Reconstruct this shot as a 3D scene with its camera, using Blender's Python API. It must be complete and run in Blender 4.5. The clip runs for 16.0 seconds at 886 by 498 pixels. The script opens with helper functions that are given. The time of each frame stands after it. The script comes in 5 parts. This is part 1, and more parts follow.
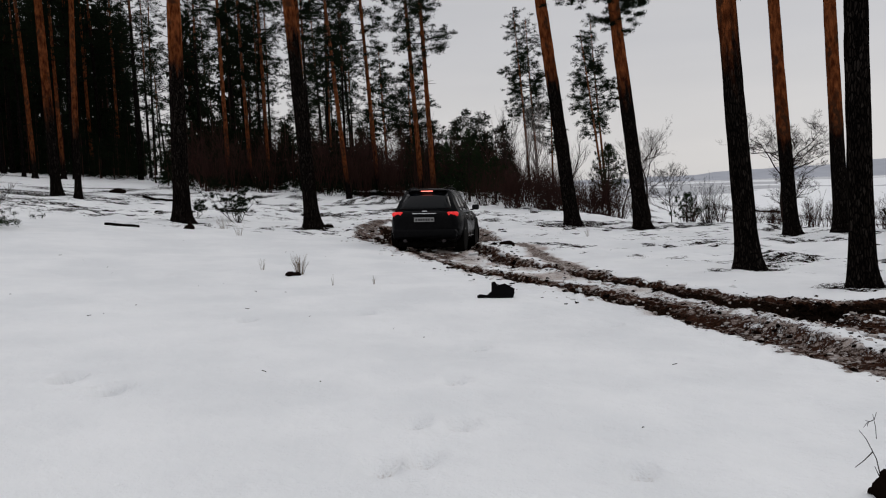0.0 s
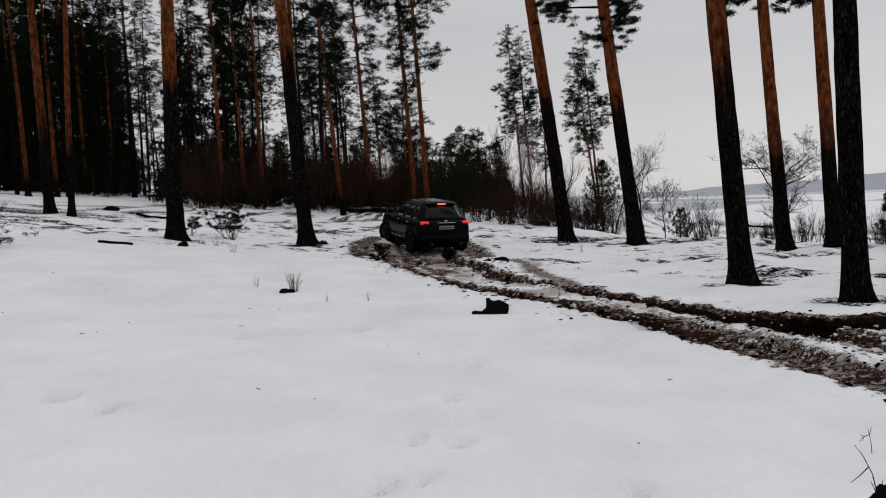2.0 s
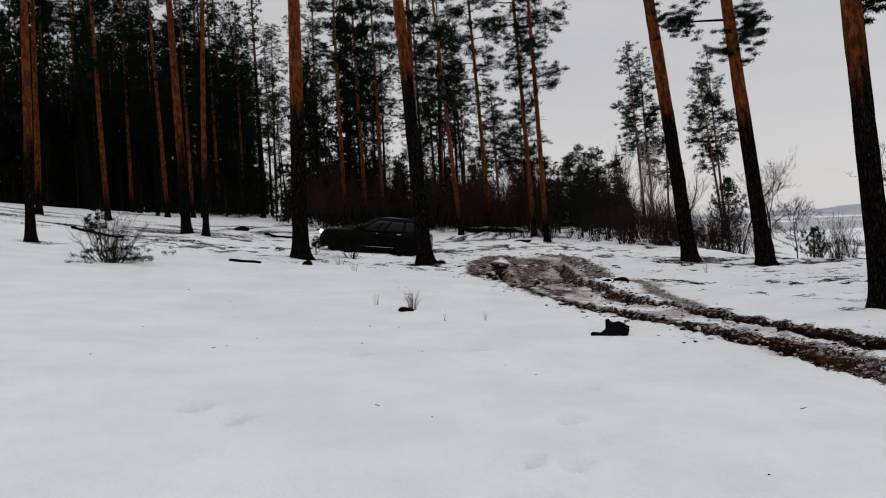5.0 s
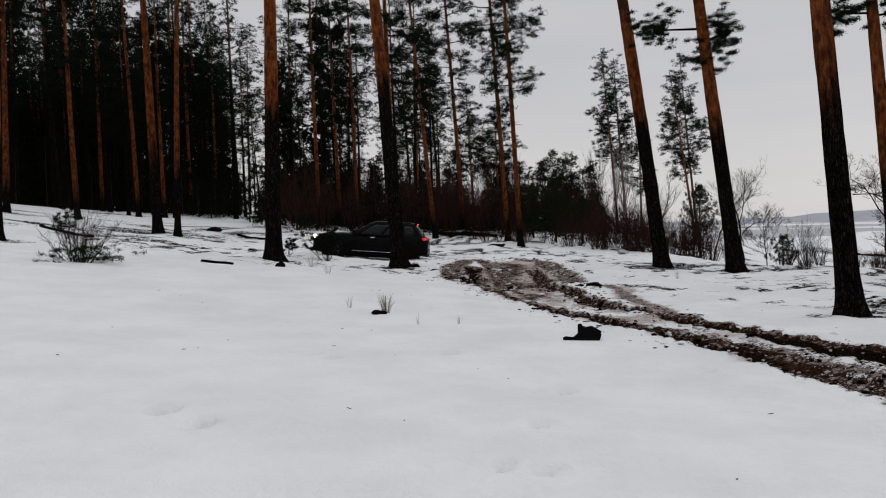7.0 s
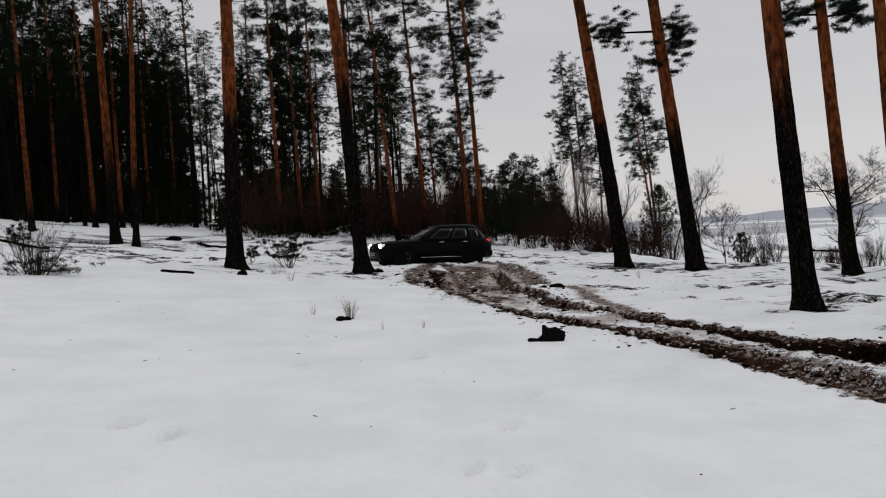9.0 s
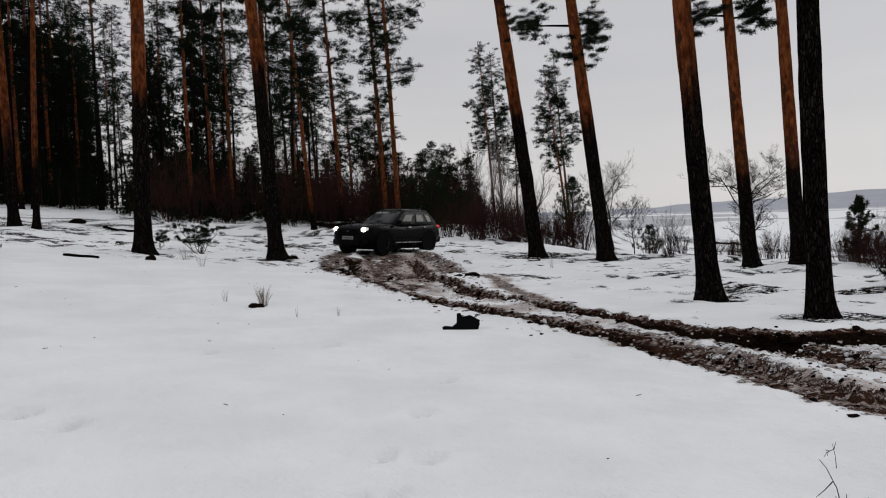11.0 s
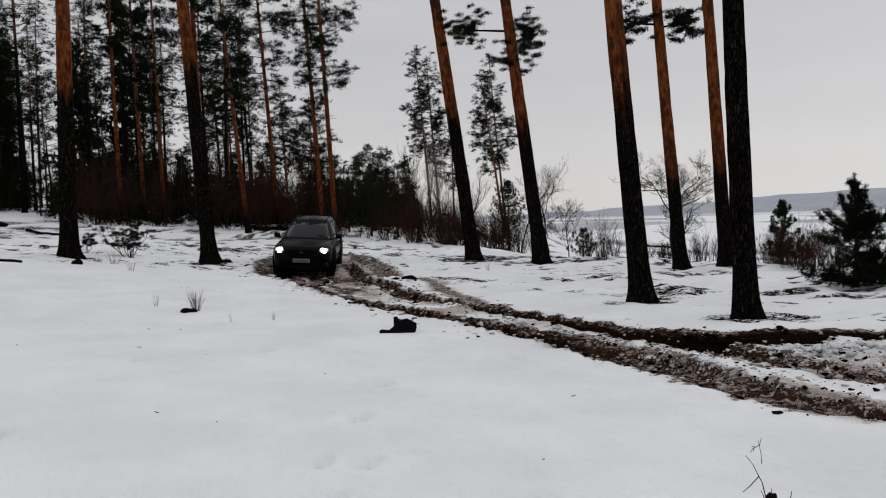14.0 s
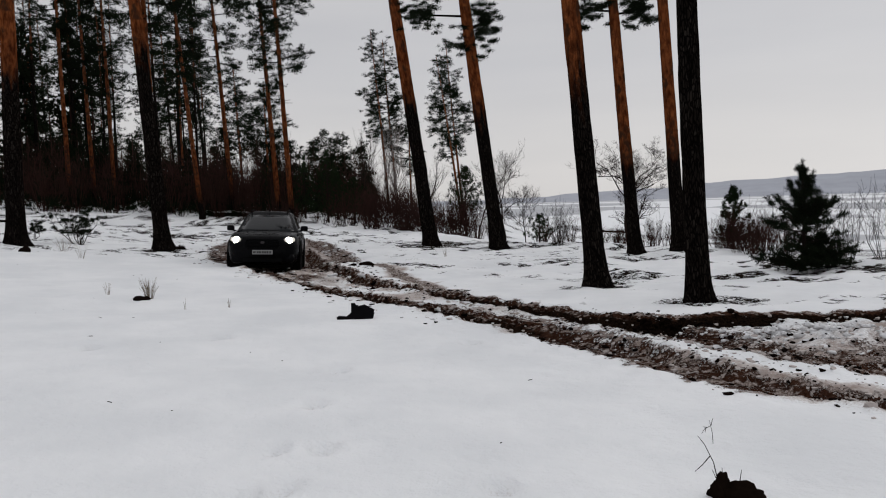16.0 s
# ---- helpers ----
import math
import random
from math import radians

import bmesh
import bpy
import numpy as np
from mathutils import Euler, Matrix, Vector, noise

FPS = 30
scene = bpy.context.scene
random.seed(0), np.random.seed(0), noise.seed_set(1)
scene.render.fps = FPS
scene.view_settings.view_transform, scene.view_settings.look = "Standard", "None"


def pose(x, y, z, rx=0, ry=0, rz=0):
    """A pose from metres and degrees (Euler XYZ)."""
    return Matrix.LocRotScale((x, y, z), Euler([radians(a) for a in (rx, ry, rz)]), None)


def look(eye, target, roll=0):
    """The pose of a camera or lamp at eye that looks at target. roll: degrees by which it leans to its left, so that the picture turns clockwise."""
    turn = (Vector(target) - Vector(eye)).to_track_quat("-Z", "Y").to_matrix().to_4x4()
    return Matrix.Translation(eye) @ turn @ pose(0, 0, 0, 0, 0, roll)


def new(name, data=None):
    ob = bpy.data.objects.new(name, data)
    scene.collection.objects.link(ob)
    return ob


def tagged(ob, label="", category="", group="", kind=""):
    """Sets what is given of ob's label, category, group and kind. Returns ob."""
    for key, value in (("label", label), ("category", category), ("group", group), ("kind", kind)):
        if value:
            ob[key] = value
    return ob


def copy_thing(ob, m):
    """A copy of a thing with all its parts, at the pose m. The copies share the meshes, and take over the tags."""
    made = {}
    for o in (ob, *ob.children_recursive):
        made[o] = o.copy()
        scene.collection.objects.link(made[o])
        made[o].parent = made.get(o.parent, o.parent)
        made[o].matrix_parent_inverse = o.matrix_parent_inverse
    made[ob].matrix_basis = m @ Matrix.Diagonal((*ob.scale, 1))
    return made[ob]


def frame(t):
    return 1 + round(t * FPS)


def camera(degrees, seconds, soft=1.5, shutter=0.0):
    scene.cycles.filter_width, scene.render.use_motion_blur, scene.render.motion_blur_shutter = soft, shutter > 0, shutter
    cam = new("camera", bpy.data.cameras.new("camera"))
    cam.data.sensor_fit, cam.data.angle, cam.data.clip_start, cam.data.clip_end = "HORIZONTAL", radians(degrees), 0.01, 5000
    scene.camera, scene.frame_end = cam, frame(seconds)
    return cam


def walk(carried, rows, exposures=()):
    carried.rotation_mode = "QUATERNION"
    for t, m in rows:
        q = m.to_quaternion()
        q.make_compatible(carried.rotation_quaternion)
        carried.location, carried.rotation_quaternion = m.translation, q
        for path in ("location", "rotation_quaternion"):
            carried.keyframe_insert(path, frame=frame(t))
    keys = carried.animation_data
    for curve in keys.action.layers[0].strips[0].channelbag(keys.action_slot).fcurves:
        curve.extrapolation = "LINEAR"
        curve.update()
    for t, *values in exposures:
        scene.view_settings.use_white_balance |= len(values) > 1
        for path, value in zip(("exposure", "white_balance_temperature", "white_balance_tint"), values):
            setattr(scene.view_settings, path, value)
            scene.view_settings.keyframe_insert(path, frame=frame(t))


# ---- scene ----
cam = camera(57.35, 16.0, soft=1.1)
EYE = (0.0, 0.0, 1.7)
# seconds, tilt, roll, yaw of a camera held by hand on one spot
TURNS = [(0, 85.62, 1.92, 0.02), (0.5, 85.86, 1.9, -0.52), (1, 85.95, 2.11, -1.1), (1.5, 86.25, 2.05, -1.07), (2, 86.76, 2.13, -0.4), (2.5, 87.58, 2.03, 0.86), (3, 88.01, 2.15, 3.54), (3.5, 87.71, 2.23, 5.15), (4, 87.96, 2.44, 7.83), (6.5, 88.79, 1.68, 7.38), (7, 88.64, 1.57, 6.08), (7.5, 88.38, 1.51, 5.03), (8, 87.73, 1.7, 3.62), (8.5, 89.19, 2.08, 3.47), (9, 88.84, 2.7, 3.46), (9.5, 87.44, 2.86, 2.51), (10, 87.52, 2.87, -0.25), (12.5, 87.98, 1.3, -3.47), (13, 88.07, 1.28, -4.01), (13.5, 88.1, 1.41, -4.08), (14, 87.86, 1.65, -6.9), (14.5, 87.16, 1.33, -10.19), (15, 86.79, 1.38, -10.16), (15.5, 86.69, 1.52, -9.92), (16, 86.77, 1.73, -9.92)]
walk(cam, [(t, pose(*EYE, a, b, c)) for t, a, b, c in TURNS])

# ---- sky and light: a bright, even overcast ----
world = bpy.data.worlds.new("overcast")
scene.world = world
world.use_nodes = True
wn, wl = world.node_tree.nodes, world.node_tree.links
wn.clear()
w_out = wn.new("ShaderNodeOutputWorld")
w_bg = wn.new("ShaderNodeBackground")
w_sky = wn.new("ShaderNodeTexSky")
w_sky.sky_type = "NISHITA"
w_sky.sun_disc = False
w_sky.sun_elevation = radians(30)
w_sky.sun_rotation = radians(60)
w_hsv = wn.new("ShaderNodeHueSaturation")
w_hsv.inputs["Saturation"].default_value = 0.12
w_tc = wn.new("ShaderNodeTexCoord")
w_map = wn.new("ShaderNodeMapping")
w_map.inputs["Scale"].default_value = (1.0, 1.0, 7.0)
w_noise = wn.new("ShaderNodeTexNoise")
w_noise.inputs["Scale"].default_value = 1.6
w_noise.inputs["Detail"].default_value = 5
w_ramp = wn.new("ShaderNodeValToRGB")
w_ramp.color_ramp.elements[0].position, w_ramp.color_ramp.elements[0].color = 0.3, (0.88, 0.885, 0.91, 1)
w_ramp.color_ramp.elements[1].position, w_ramp.color_ramp.elements[1].color = 0.7, (1.0, 0.995, 1.0, 1)
w_sep = wn.new("ShaderNodeSeparateXYZ")
w_hor = wn.new("ShaderNodeMapRange")
w_hor.inputs["From Min"].default_value, w_hor.inputs["From Max"].default_value = 0.0, 0.16
w_glow = wn.new("ShaderNodeMix")
w_glow.data_type = "RGBA"
w_glow.inputs["A"].default_value = (6.9, 6.7, 6.5, 1)
w_glow.inputs["B"].default_value = (5.9, 5.9, 6.05, 1)
w_zen = wn.new("ShaderNodeMapRange")
w_zen.inputs["From Min"].default_value, w_zen.inputs["From Max"].default_value = 0.3, 0.9
w_zen.inputs["To Min"].default_value, w_zen.inputs["To Max"].default_value = 1.0, 1.65
w_up = wn.new("ShaderNodeVectorMath")
w_up.operation = "SCALE"
w_mul = wn.new("ShaderNodeMix")
w_mul.data_type, w_mul.blend_type = "RGBA", "MULTIPLY"
w_mul.inputs["Factor"].default_value = 1.0
w_mix = wn.new("ShaderNodeMix")
w_mix.data_type = "RGBA"
w_mix.inputs["Factor"].default_value = 0.9
wl.new(w_tc.outputs["Generated"], w_map.inputs["Vector"])
wl.new(w_map.outputs["Vector"], w_noise.inputs["Vector"])
wl.new(w_noise.outputs["Fac"], w_ramp.inputs["Fac"])
wl.new(w_tc.outputs["Generated"], w_sep.inputs["Vector"])
wl.new(w_sep.outputs["Z"], w_hor.inputs["Value"])
wl.new(w_hor.outputs["Result"], w_glow.inputs["Factor"])
wl.new(w_glow.outputs["Result"], w_mul.inputs["A"])
wl.new(w_ramp.outputs["Color"], w_mul.inputs["B"])
wl.new(w_sky.outputs["Color"], w_hsv.inputs["Color"])
wl.new(w_hsv.outputs["Color"], w_mix.inputs["A"])
wl.new(w_sep.outputs["Z"], w_zen.inputs["Value"])
wl.new(w_mul.outputs["Result"], w_up.inputs["Vector"])
wl.new(w_zen.outputs["Result"], w_up.inputs["Scale"])
wl.new(w_up.outputs["Vector"], w_mix.inputs["B"])
wl.new(w_mix.outputs["Result"], w_bg.inputs["Color"])
w_bg.inputs["Strength"].default_value = 0.099
wl.new(w_bg.outputs["Background"], w_out.inputs["Surface"])

sun_data = bpy.data.lights.new("sun", "SUN")
sun_data.energy, sun_data.angle, sun_data.color = 0.5, radians(25), (1.0, 0.96, 0.9)
sun = new("sun", sun_data)
sun.matrix_world = look((60 * math.sin(radians(60)), 60 * math.cos(radians(60)), 36), (0, 0, 0))
scene.view_settings.exposure = 0.0


# ---- materials ----
def material(name):
    m = bpy.data.materials.new(name)
    m.use_nodes = True
    nt = m.node_tree
    return m, nt, nt.nodes["Principled BSDF"]


def node(nt, kind, **inputs):
    n = nt.nodes.new(kind)
    for k, v in inputs.items():
        n.inputs[k.replace("_", " ")].default_value = v
    return n


def mix(nt, fac, a, b):
    n = nt.nodes.new("ShaderNodeMix")
    n.data_type = "RGBA"
    for key, v in (("Factor", fac), ("A", a), ("B", b)):
        if hasattr(v, "links"):
            nt.links.new(v, n.inputs[key])
        else:
            n.inputs[key].default_value = v if key == "Factor" else (*v, 1)
    return n.outputs["Result"]


def calc(nt, op, a, b, clamp=False):
    n = nt.nodes.new("ShaderNodeMath")
    n.operation, n.use_clamp = op, clamp
    for i, v in enumerate((a, b)):
        if hasattr(v, "links"):
            nt.links.new(v, n.inputs[i])
        else:
            n.inputs[i].default_value = v
    return n.outputs[0]


def span(nt, v, lo, hi, a=0.0, b=1.0):
    n = nt.nodes.new("ShaderNodeMapRange")
    n.interpolation_type = "SMOOTHSTEP"
    nt.links.new(v, n.inputs["Value"])
    for key, val in (("From Min", lo), ("From Max", hi), ("To Min", a), ("To Max", b)):
        n.inputs[key].default_value = val
    return n.outputs["Result"]


def noise_tex(nt, scale, detail=4.0, rough=0.55, stretch=None):
    tc = nt.nodes.new("ShaderNodeTexCoord")
    n = node(nt, "ShaderNodeTexNoise", Scale=scale, Detail=detail, Roughness=rough)
    if stretch:
        mp = node(nt, "ShaderNodeMapping", Scale=stretch)
        nt.links.new(tc.outputs["Object"], mp.inputs["Vector"])
        nt.links.new(mp.outputs["Vector"], n.inputs["Vector"])
    else:
        nt.links.new(tc.outputs["Object"], n.inputs["Vector"])
    return n.outputs["Fac"]


def attribute(nt, name):
    n = nt.nodes.new("ShaderNodeAttribute")
    n.attribute_name = name
    return n.outputs["Fac"]


def bump(nt, bsdf, height, strength, distance):
    n = node(nt, "ShaderNodeBump", Strength=strength, Distance=distance)
    nt.links.new(height, n.inputs["Height"])
    nt.links.new(n.outputs["Normal"], bsdf.inputs["Normal"])


def plain(name, colour, rough=0.6, metal=0.0, grain=0.25, scale=12.0, spec=0.5, emit=0.0, emit_colour=None, coat=0.0):
    """A plain surface with a little uneven colour and gloss."""
    m, nt, b = material(name)
    n = noise_tex(nt, scale, 5)
    dark = tuple(c * (1 - grain) for c in colour)
    light = tuple(min(1, c * (1 + grain)) for c in colour)
    nt.links.new(mix(nt, n, dark, light), b.inputs["Base Color"])
    nt.links.new(span(nt, n, 0.3, 0.7, max(0.02, rough - 0.08), min(1, rough + 0.08)), b.inputs["Roughness"])
    b.inputs["Metallic"].default_value = metal
    b.inputs["Specular IOR Level"].default_value = spec
    b.inputs["Coat Weight"].default_value = coat
    b.inputs["Coat Roughness"].default_value = 0.2
    if emit:
        b.inputs["Emission Color"].default_value = (*(emit_colour or colour), 1)
        b.inputs["Emission Strength"].default_value = emit
    return m


def ground_material():
    m, nt, b = material("old_snow_and_mud")
    big, mid, fine, half = noise_tex(nt, 0.7, 4), noise_tex(nt, 5.0, 5, 0.6), noise_tex(nt, 38.0, 4, 0.65), noise_tex(nt, 13.0, 4, 0.6)
    tc = nt.nodes.new("ShaderNodeTexCoord")
    turn = node(nt, "ShaderNodeMapping", Rotation=(0, 0, radians(-125)))
    pull = node(nt, "ShaderNodeMapping", Scale=(2.2, 15.0, 9.0))
    drag = node(nt, "ShaderNodeTexNoise", Scale=1.0, Detail=5.0, Roughness=0.6)
    nt.links.new(tc.outputs["Object"], turn.inputs["Vector"])
    nt.links.new(turn.outputs["Vector"], pull.inputs["Vector"])
    nt.links.new(pull.outputs["Vector"], drag.inputs["Vector"])
    streak = drag.outputs["Fac"]
    mud, litter, grime_and_dents = attribute(nt, "mud"), attribute(nt, "litter"), attribute(nt, "grime_and_dents")
    snow = mix(nt, span(nt, big, 0.3, 0.7), (0.72, 0.735, 0.75), (0.80, 0.81, 0.82))
    grey = mix(nt, span(nt, mid, 0.25, 0.75), (0.27, 0.21, 0.18), (0.58, 0.54, 0.52))
    earth = mix(nt, span(nt, calc(nt, "ADD", calc(nt, "MULTIPLY", mid, 0.5), calc(nt, "MULTIPLY", fine, 0.5)), 0.36, 0.64), (0.006, 0.003, 0.002), (0.066, 0.031, 0.020))
    slush = mix(nt, span(nt, fine, 0.35, 0.65), (0.15, 0.105, 0.085), (0.46, 0.40, 0.37))
    earth = mix(nt, span(nt, calc(nt, "ADD", calc(nt, "MULTIPLY", half, 0.4), calc(nt, "MULTIPLY", streak, 0.6)), 0.505, 0.585), earth, slush)
    black = mix(nt, span(nt, fine, 0.35, 0.65), (0.003, 0.002, 0.0015), (0.020, 0.012, 0.008))
    earth = mix(nt, span(nt, calc(nt, "ADD", mud, calc(nt, "MULTIPLY", calc(nt, "SUBTRACT", half, 0.5), 0.9)), 1.08, 1.30), earth, black)
    needle = mix(nt, span(nt, fine, 0.3, 0.7), (0.002, 0.0015, 0.0015), (0.016, 0.011, 0.008))
    c = mix(nt, span(nt, calc(nt, "ADD", grime_and_dents, calc(nt, "MULTIPLY", calc(nt, "SUBTRACT", fine, 0.5), 1.2)), 0.25, 0.95), snow, grey)
    wob = calc(nt, "ADD", calc(nt, "MULTIPLY", calc(nt, "SUBTRACT", mid, 0.5), 1.5), calc(nt, "ADD", calc(nt, "MULTIPLY", calc(nt, "SUBTRACT", fine, 0.5), 1.7), calc(nt, "ADD", calc(nt, "MULTIPLY", calc(nt, "SUBTRACT", half, 0.5), 1.7), calc(nt, "MULTIPLY", calc(nt, "SUBTRACT", streak, 0.5), 1.6))))
    here = lambda v: calc(nt, "ADD", v, calc(nt, "MULTIPLY", wob, calc(nt, "MULTIPLY", v, 3.5, True)))
    mud_f = span(nt, here(mud), 0.30, 0.50)
    c = mix(nt, mud_f, c, earth)
    lit_f = span(nt, here(litter), 0.40, 0.48)
    c = mix(nt, lit_f, c, needle)
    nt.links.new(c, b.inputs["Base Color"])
    nt.links.new(span(nt, calc(nt, "MULTIPLY", mud_f, mid), 0.2, 0.6, 0.72, 0.42), b.inputs["Roughness"])
    b.inputs["Specular IOR Level"].default_value = 0.0
    h = calc(nt, "ADD", calc(nt, "ADD", calc(nt, "MULTIPLY", mid, 0.5), calc(nt, "MULTIPLY", calc(nt, "ADD", half, streak), calc(nt, "ADD", calc(nt, "MULTIPLY", grime_and_dents, 0.6), 0.08))), calc(nt, "MULTIPLY", fine, calc(nt, "ADD", calc(nt, "MULTIPLY", mud_f, 1.0), 0.12)))
    bump(nt, b, h, 0.75, 0.08)
    return m


def bark_material():
    m, nt, b = material("pine_bark")
    plates = node(nt, "ShaderNodeTexVoronoi", Scale=1.0)
    plates.feature = "DISTANCE_TO_EDGE"
    tc = nt.nodes.new("ShaderNodeTexCoord")
    mp = node(nt, "ShaderNodeMapping", Scale=(27, 27, 7.0))
    nt.links.new(tc.outputs["Object"], mp.inputs["Vector"])
    warp = node(nt, "ShaderNodeTexNoise", Scale=7.0, Detail=3.0)
    nt.links.new(tc.outputs["Object"], warp.inputs["Vector"])
    push = nt.nodes.new("ShaderNodeVectorMath")
    push.operation = "MULTIPLY_ADD"
    push.inputs[1].default_value = (1.3, 1.3, 1.3)
    nt.links.new(warp.outputs["Color"], push.inputs[0])
    nt.links.new(mp.outputs["Vector"], push.inputs[2])
    nt.links.new(push.outputs["Vector"], plates.inputs["Vector"])
    cells = node(nt, "ShaderNodeTexVoronoi", Scale=1.0)
    nt.links.new(push.outputs["Vector"], cells.inputs["Vector"])
    tone = nt.nodes.new("ShaderNodeSeparateColor")
    nt.links.new(cells.outputs["Color"], tone.inputs["Color"])
    crack = span(nt, plates.outputs["Distance"], 0.0, 0.22)
    n1, n2 = noise_tex(nt, 9, 5, 0.6, (1, 1, 0.35)), noise_tex(nt, 3.2, 4, 0.6, (1, 1, 0.5))
    dark = mix(nt, n1, (0.0018, 0.0015, 0.0015), (0.017, 0.0135, 0.0115))
    dark = mix(nt, span(nt, tone.outputs["Red"], 0.5, 1.0, 0.0, 0.55), dark, (0.036, 0.030, 0.026))
    dark = mix(nt, crack, (0.0015, 0.0012, 0.0012), dark)
    orange = mix(nt, span(nt, n1, 0.3, 0.7), (0.055, 0.014, 0.005), (0.230, 0.070, 0.024))
    orange = mix(nt, span(nt, n2, 0.50, 0.62), orange, (0.050, 0.022, 0.012))
    o = calc(nt, "ADD", attribute(nt, "flake_shade"), calc(nt, "MULTIPLY", calc(nt, "SUBTRACT", n2, 0.5), 0.9))
    nt.links.new(mix(nt, span(nt, o, 0.22, 0.80), dark, orange), b.inputs["Base Color"])
    b.inputs["Roughness"].default_value = 0.88
    b.inputs["Specular IOR Level"].default_value = 0.0
    bump(nt, b, calc(nt, "ADD", crack, n1), 0.8, 0.03)
    return m


def leaf_material(name, a, bcol):
    m, nt, b = material(name)
    info = nt.nodes.new("ShaderNodeNewGeometry")
    n = noise_tex(nt, 1.1, 2)
    f = calc(nt, "ADD", calc(nt, "MULTIPLY", info.outputs["Random Per Island"], 0.6), calc(nt, "MULTIPLY", n, 0.4))
    nt.links.new(mix(nt, f, a, bcol), b.inputs["Base Color"])
    b.inputs["Roughness"].default_value = 0.8
    b.inputs["Specular IOR Level"].default_value = 0.0
    return m


M_GROUND = ground_material()
M_BARK = bark_material()
M_NEEDLE = leaf_material("pine_needles", (0.003, 0.005, 0.003), (0.012, 0.017, 0.009))
M_NEEDLE_LIGHT = leaf_material("young_pine_needles", (0.004, 0.008, 0.004), (0.020, 0.032, 0.014))
M_TWIG = leaf_material("bare_twigs", (0.006, 0.005, 0.004), (0.030, 0.021, 0.018))
M_REDTWIG = leaf_material("reddish_twigs", (0.016, 0.008, 0.007), (0.050, 0.026, 0.021))
M_PALETWIG = leaf_material("birch_twigs", (0.10, 0.085, 0.08), (0.26, 0.24, 0.23))
M_GRASS = leaf_material("dry_grass", (0.10, 0.075, 0.05), (0.26, 0.20, 0.14))
M_SNOW = plain("clod_snow", (0.66, 0.66, 0.67), 0.75, grain=0.12, scale=9, spec=0.1)
M_DIRTY = plain("dirty_clod_snow", (0.40, 0.36, 0.34), 0.75, grain=0.45, scale=14, spec=0.1)
M_CLOD = plain("wet_earth", (0.007, 0.0045, 0.0035), 0.7, grain=0.5, scale=25, spec=0.0)
M_ICE = plain("lake_ice", (0.32, 0.33, 0.355), 0.5, grain=0.10, scale=0.02)
# the pale blue-grey carries the distant haze in the base colour
M_HILL = plain("far_hill_with_haze", (0.37, 0.385, 0.425), 0.95, grain=0.18, scale=0.015, spec=0.0)


# ---- mesh tools ----
class Bag:
    """Collects vertices, triangles and one number for each vertex."""

    def __init__(self):
        self.v, self.t, self.a, self.n = [], [], [], 0

    def add(self, v, t, a=None):
        self.v.append(v)
        self.t.append(t + self.n)
        self.a.append(np.zeros(len(v)) if a is None else a)
        self.n += len(v)

    def mesh(self, name, mat, attr="", smooth=True):
        me = bpy.data.meshes.new(name)
        v, t = np.concatenate(self.v).astype(np.float32), np.concatenate(self.t).astype(np.int32)
        me.vertices.add(len(v))
        me.vertices.foreach_set("co", v.ravel())
        me.loops.add(t.size)
        me.loops.foreach_set("vertex_index", t.ravel())
        me.polygons.add(len(t))
        me.polygons.foreach_set("loop_start", np.arange(0, t.size, 3, dtype=np.int32))
        me.polygons.foreach_set("use_smooth", np.full(len(t), smooth))
        me.update(calc_edges=True)
        me.materials.append(mat)
        if attr:
            me.attributes.new(attr, "FLOAT", "POINT").data.foreach_set("value", np.concatenate(self.a).astype(np.float32))
        return me


def thing(name, label, category, m=None, group="", kind=""):
    ob = tagged(new(name), label, category, group, kind)
    if m is not None:
        ob.matrix_basis = m
    return ob


def part_np(name, bag, mat, parent, label="", attr="", smooth=True):
    ob = new(name, bag.mesh(name, mat, attr, smooth))
    ob.parent = parent
    return tagged(ob, label)


def part(name, bm, mat, parent, label="", smooth=False):
    """Links a bmesh as one mesh object under a thing or a part."""
    me = bpy.data.meshes.new(name)
    bmesh.ops.recalc_face_normals(bm, faces=bm.faces)
    bm.to_mesh(me)
    bm.free()
    me.materials.append(mat)
    if smooth:
        me.polygons.foreach_set("use_smooth", np.full(len(me.polygons), True))
    ob = new(name, me)
    ob.parent = parent
    return tagged(ob, label)


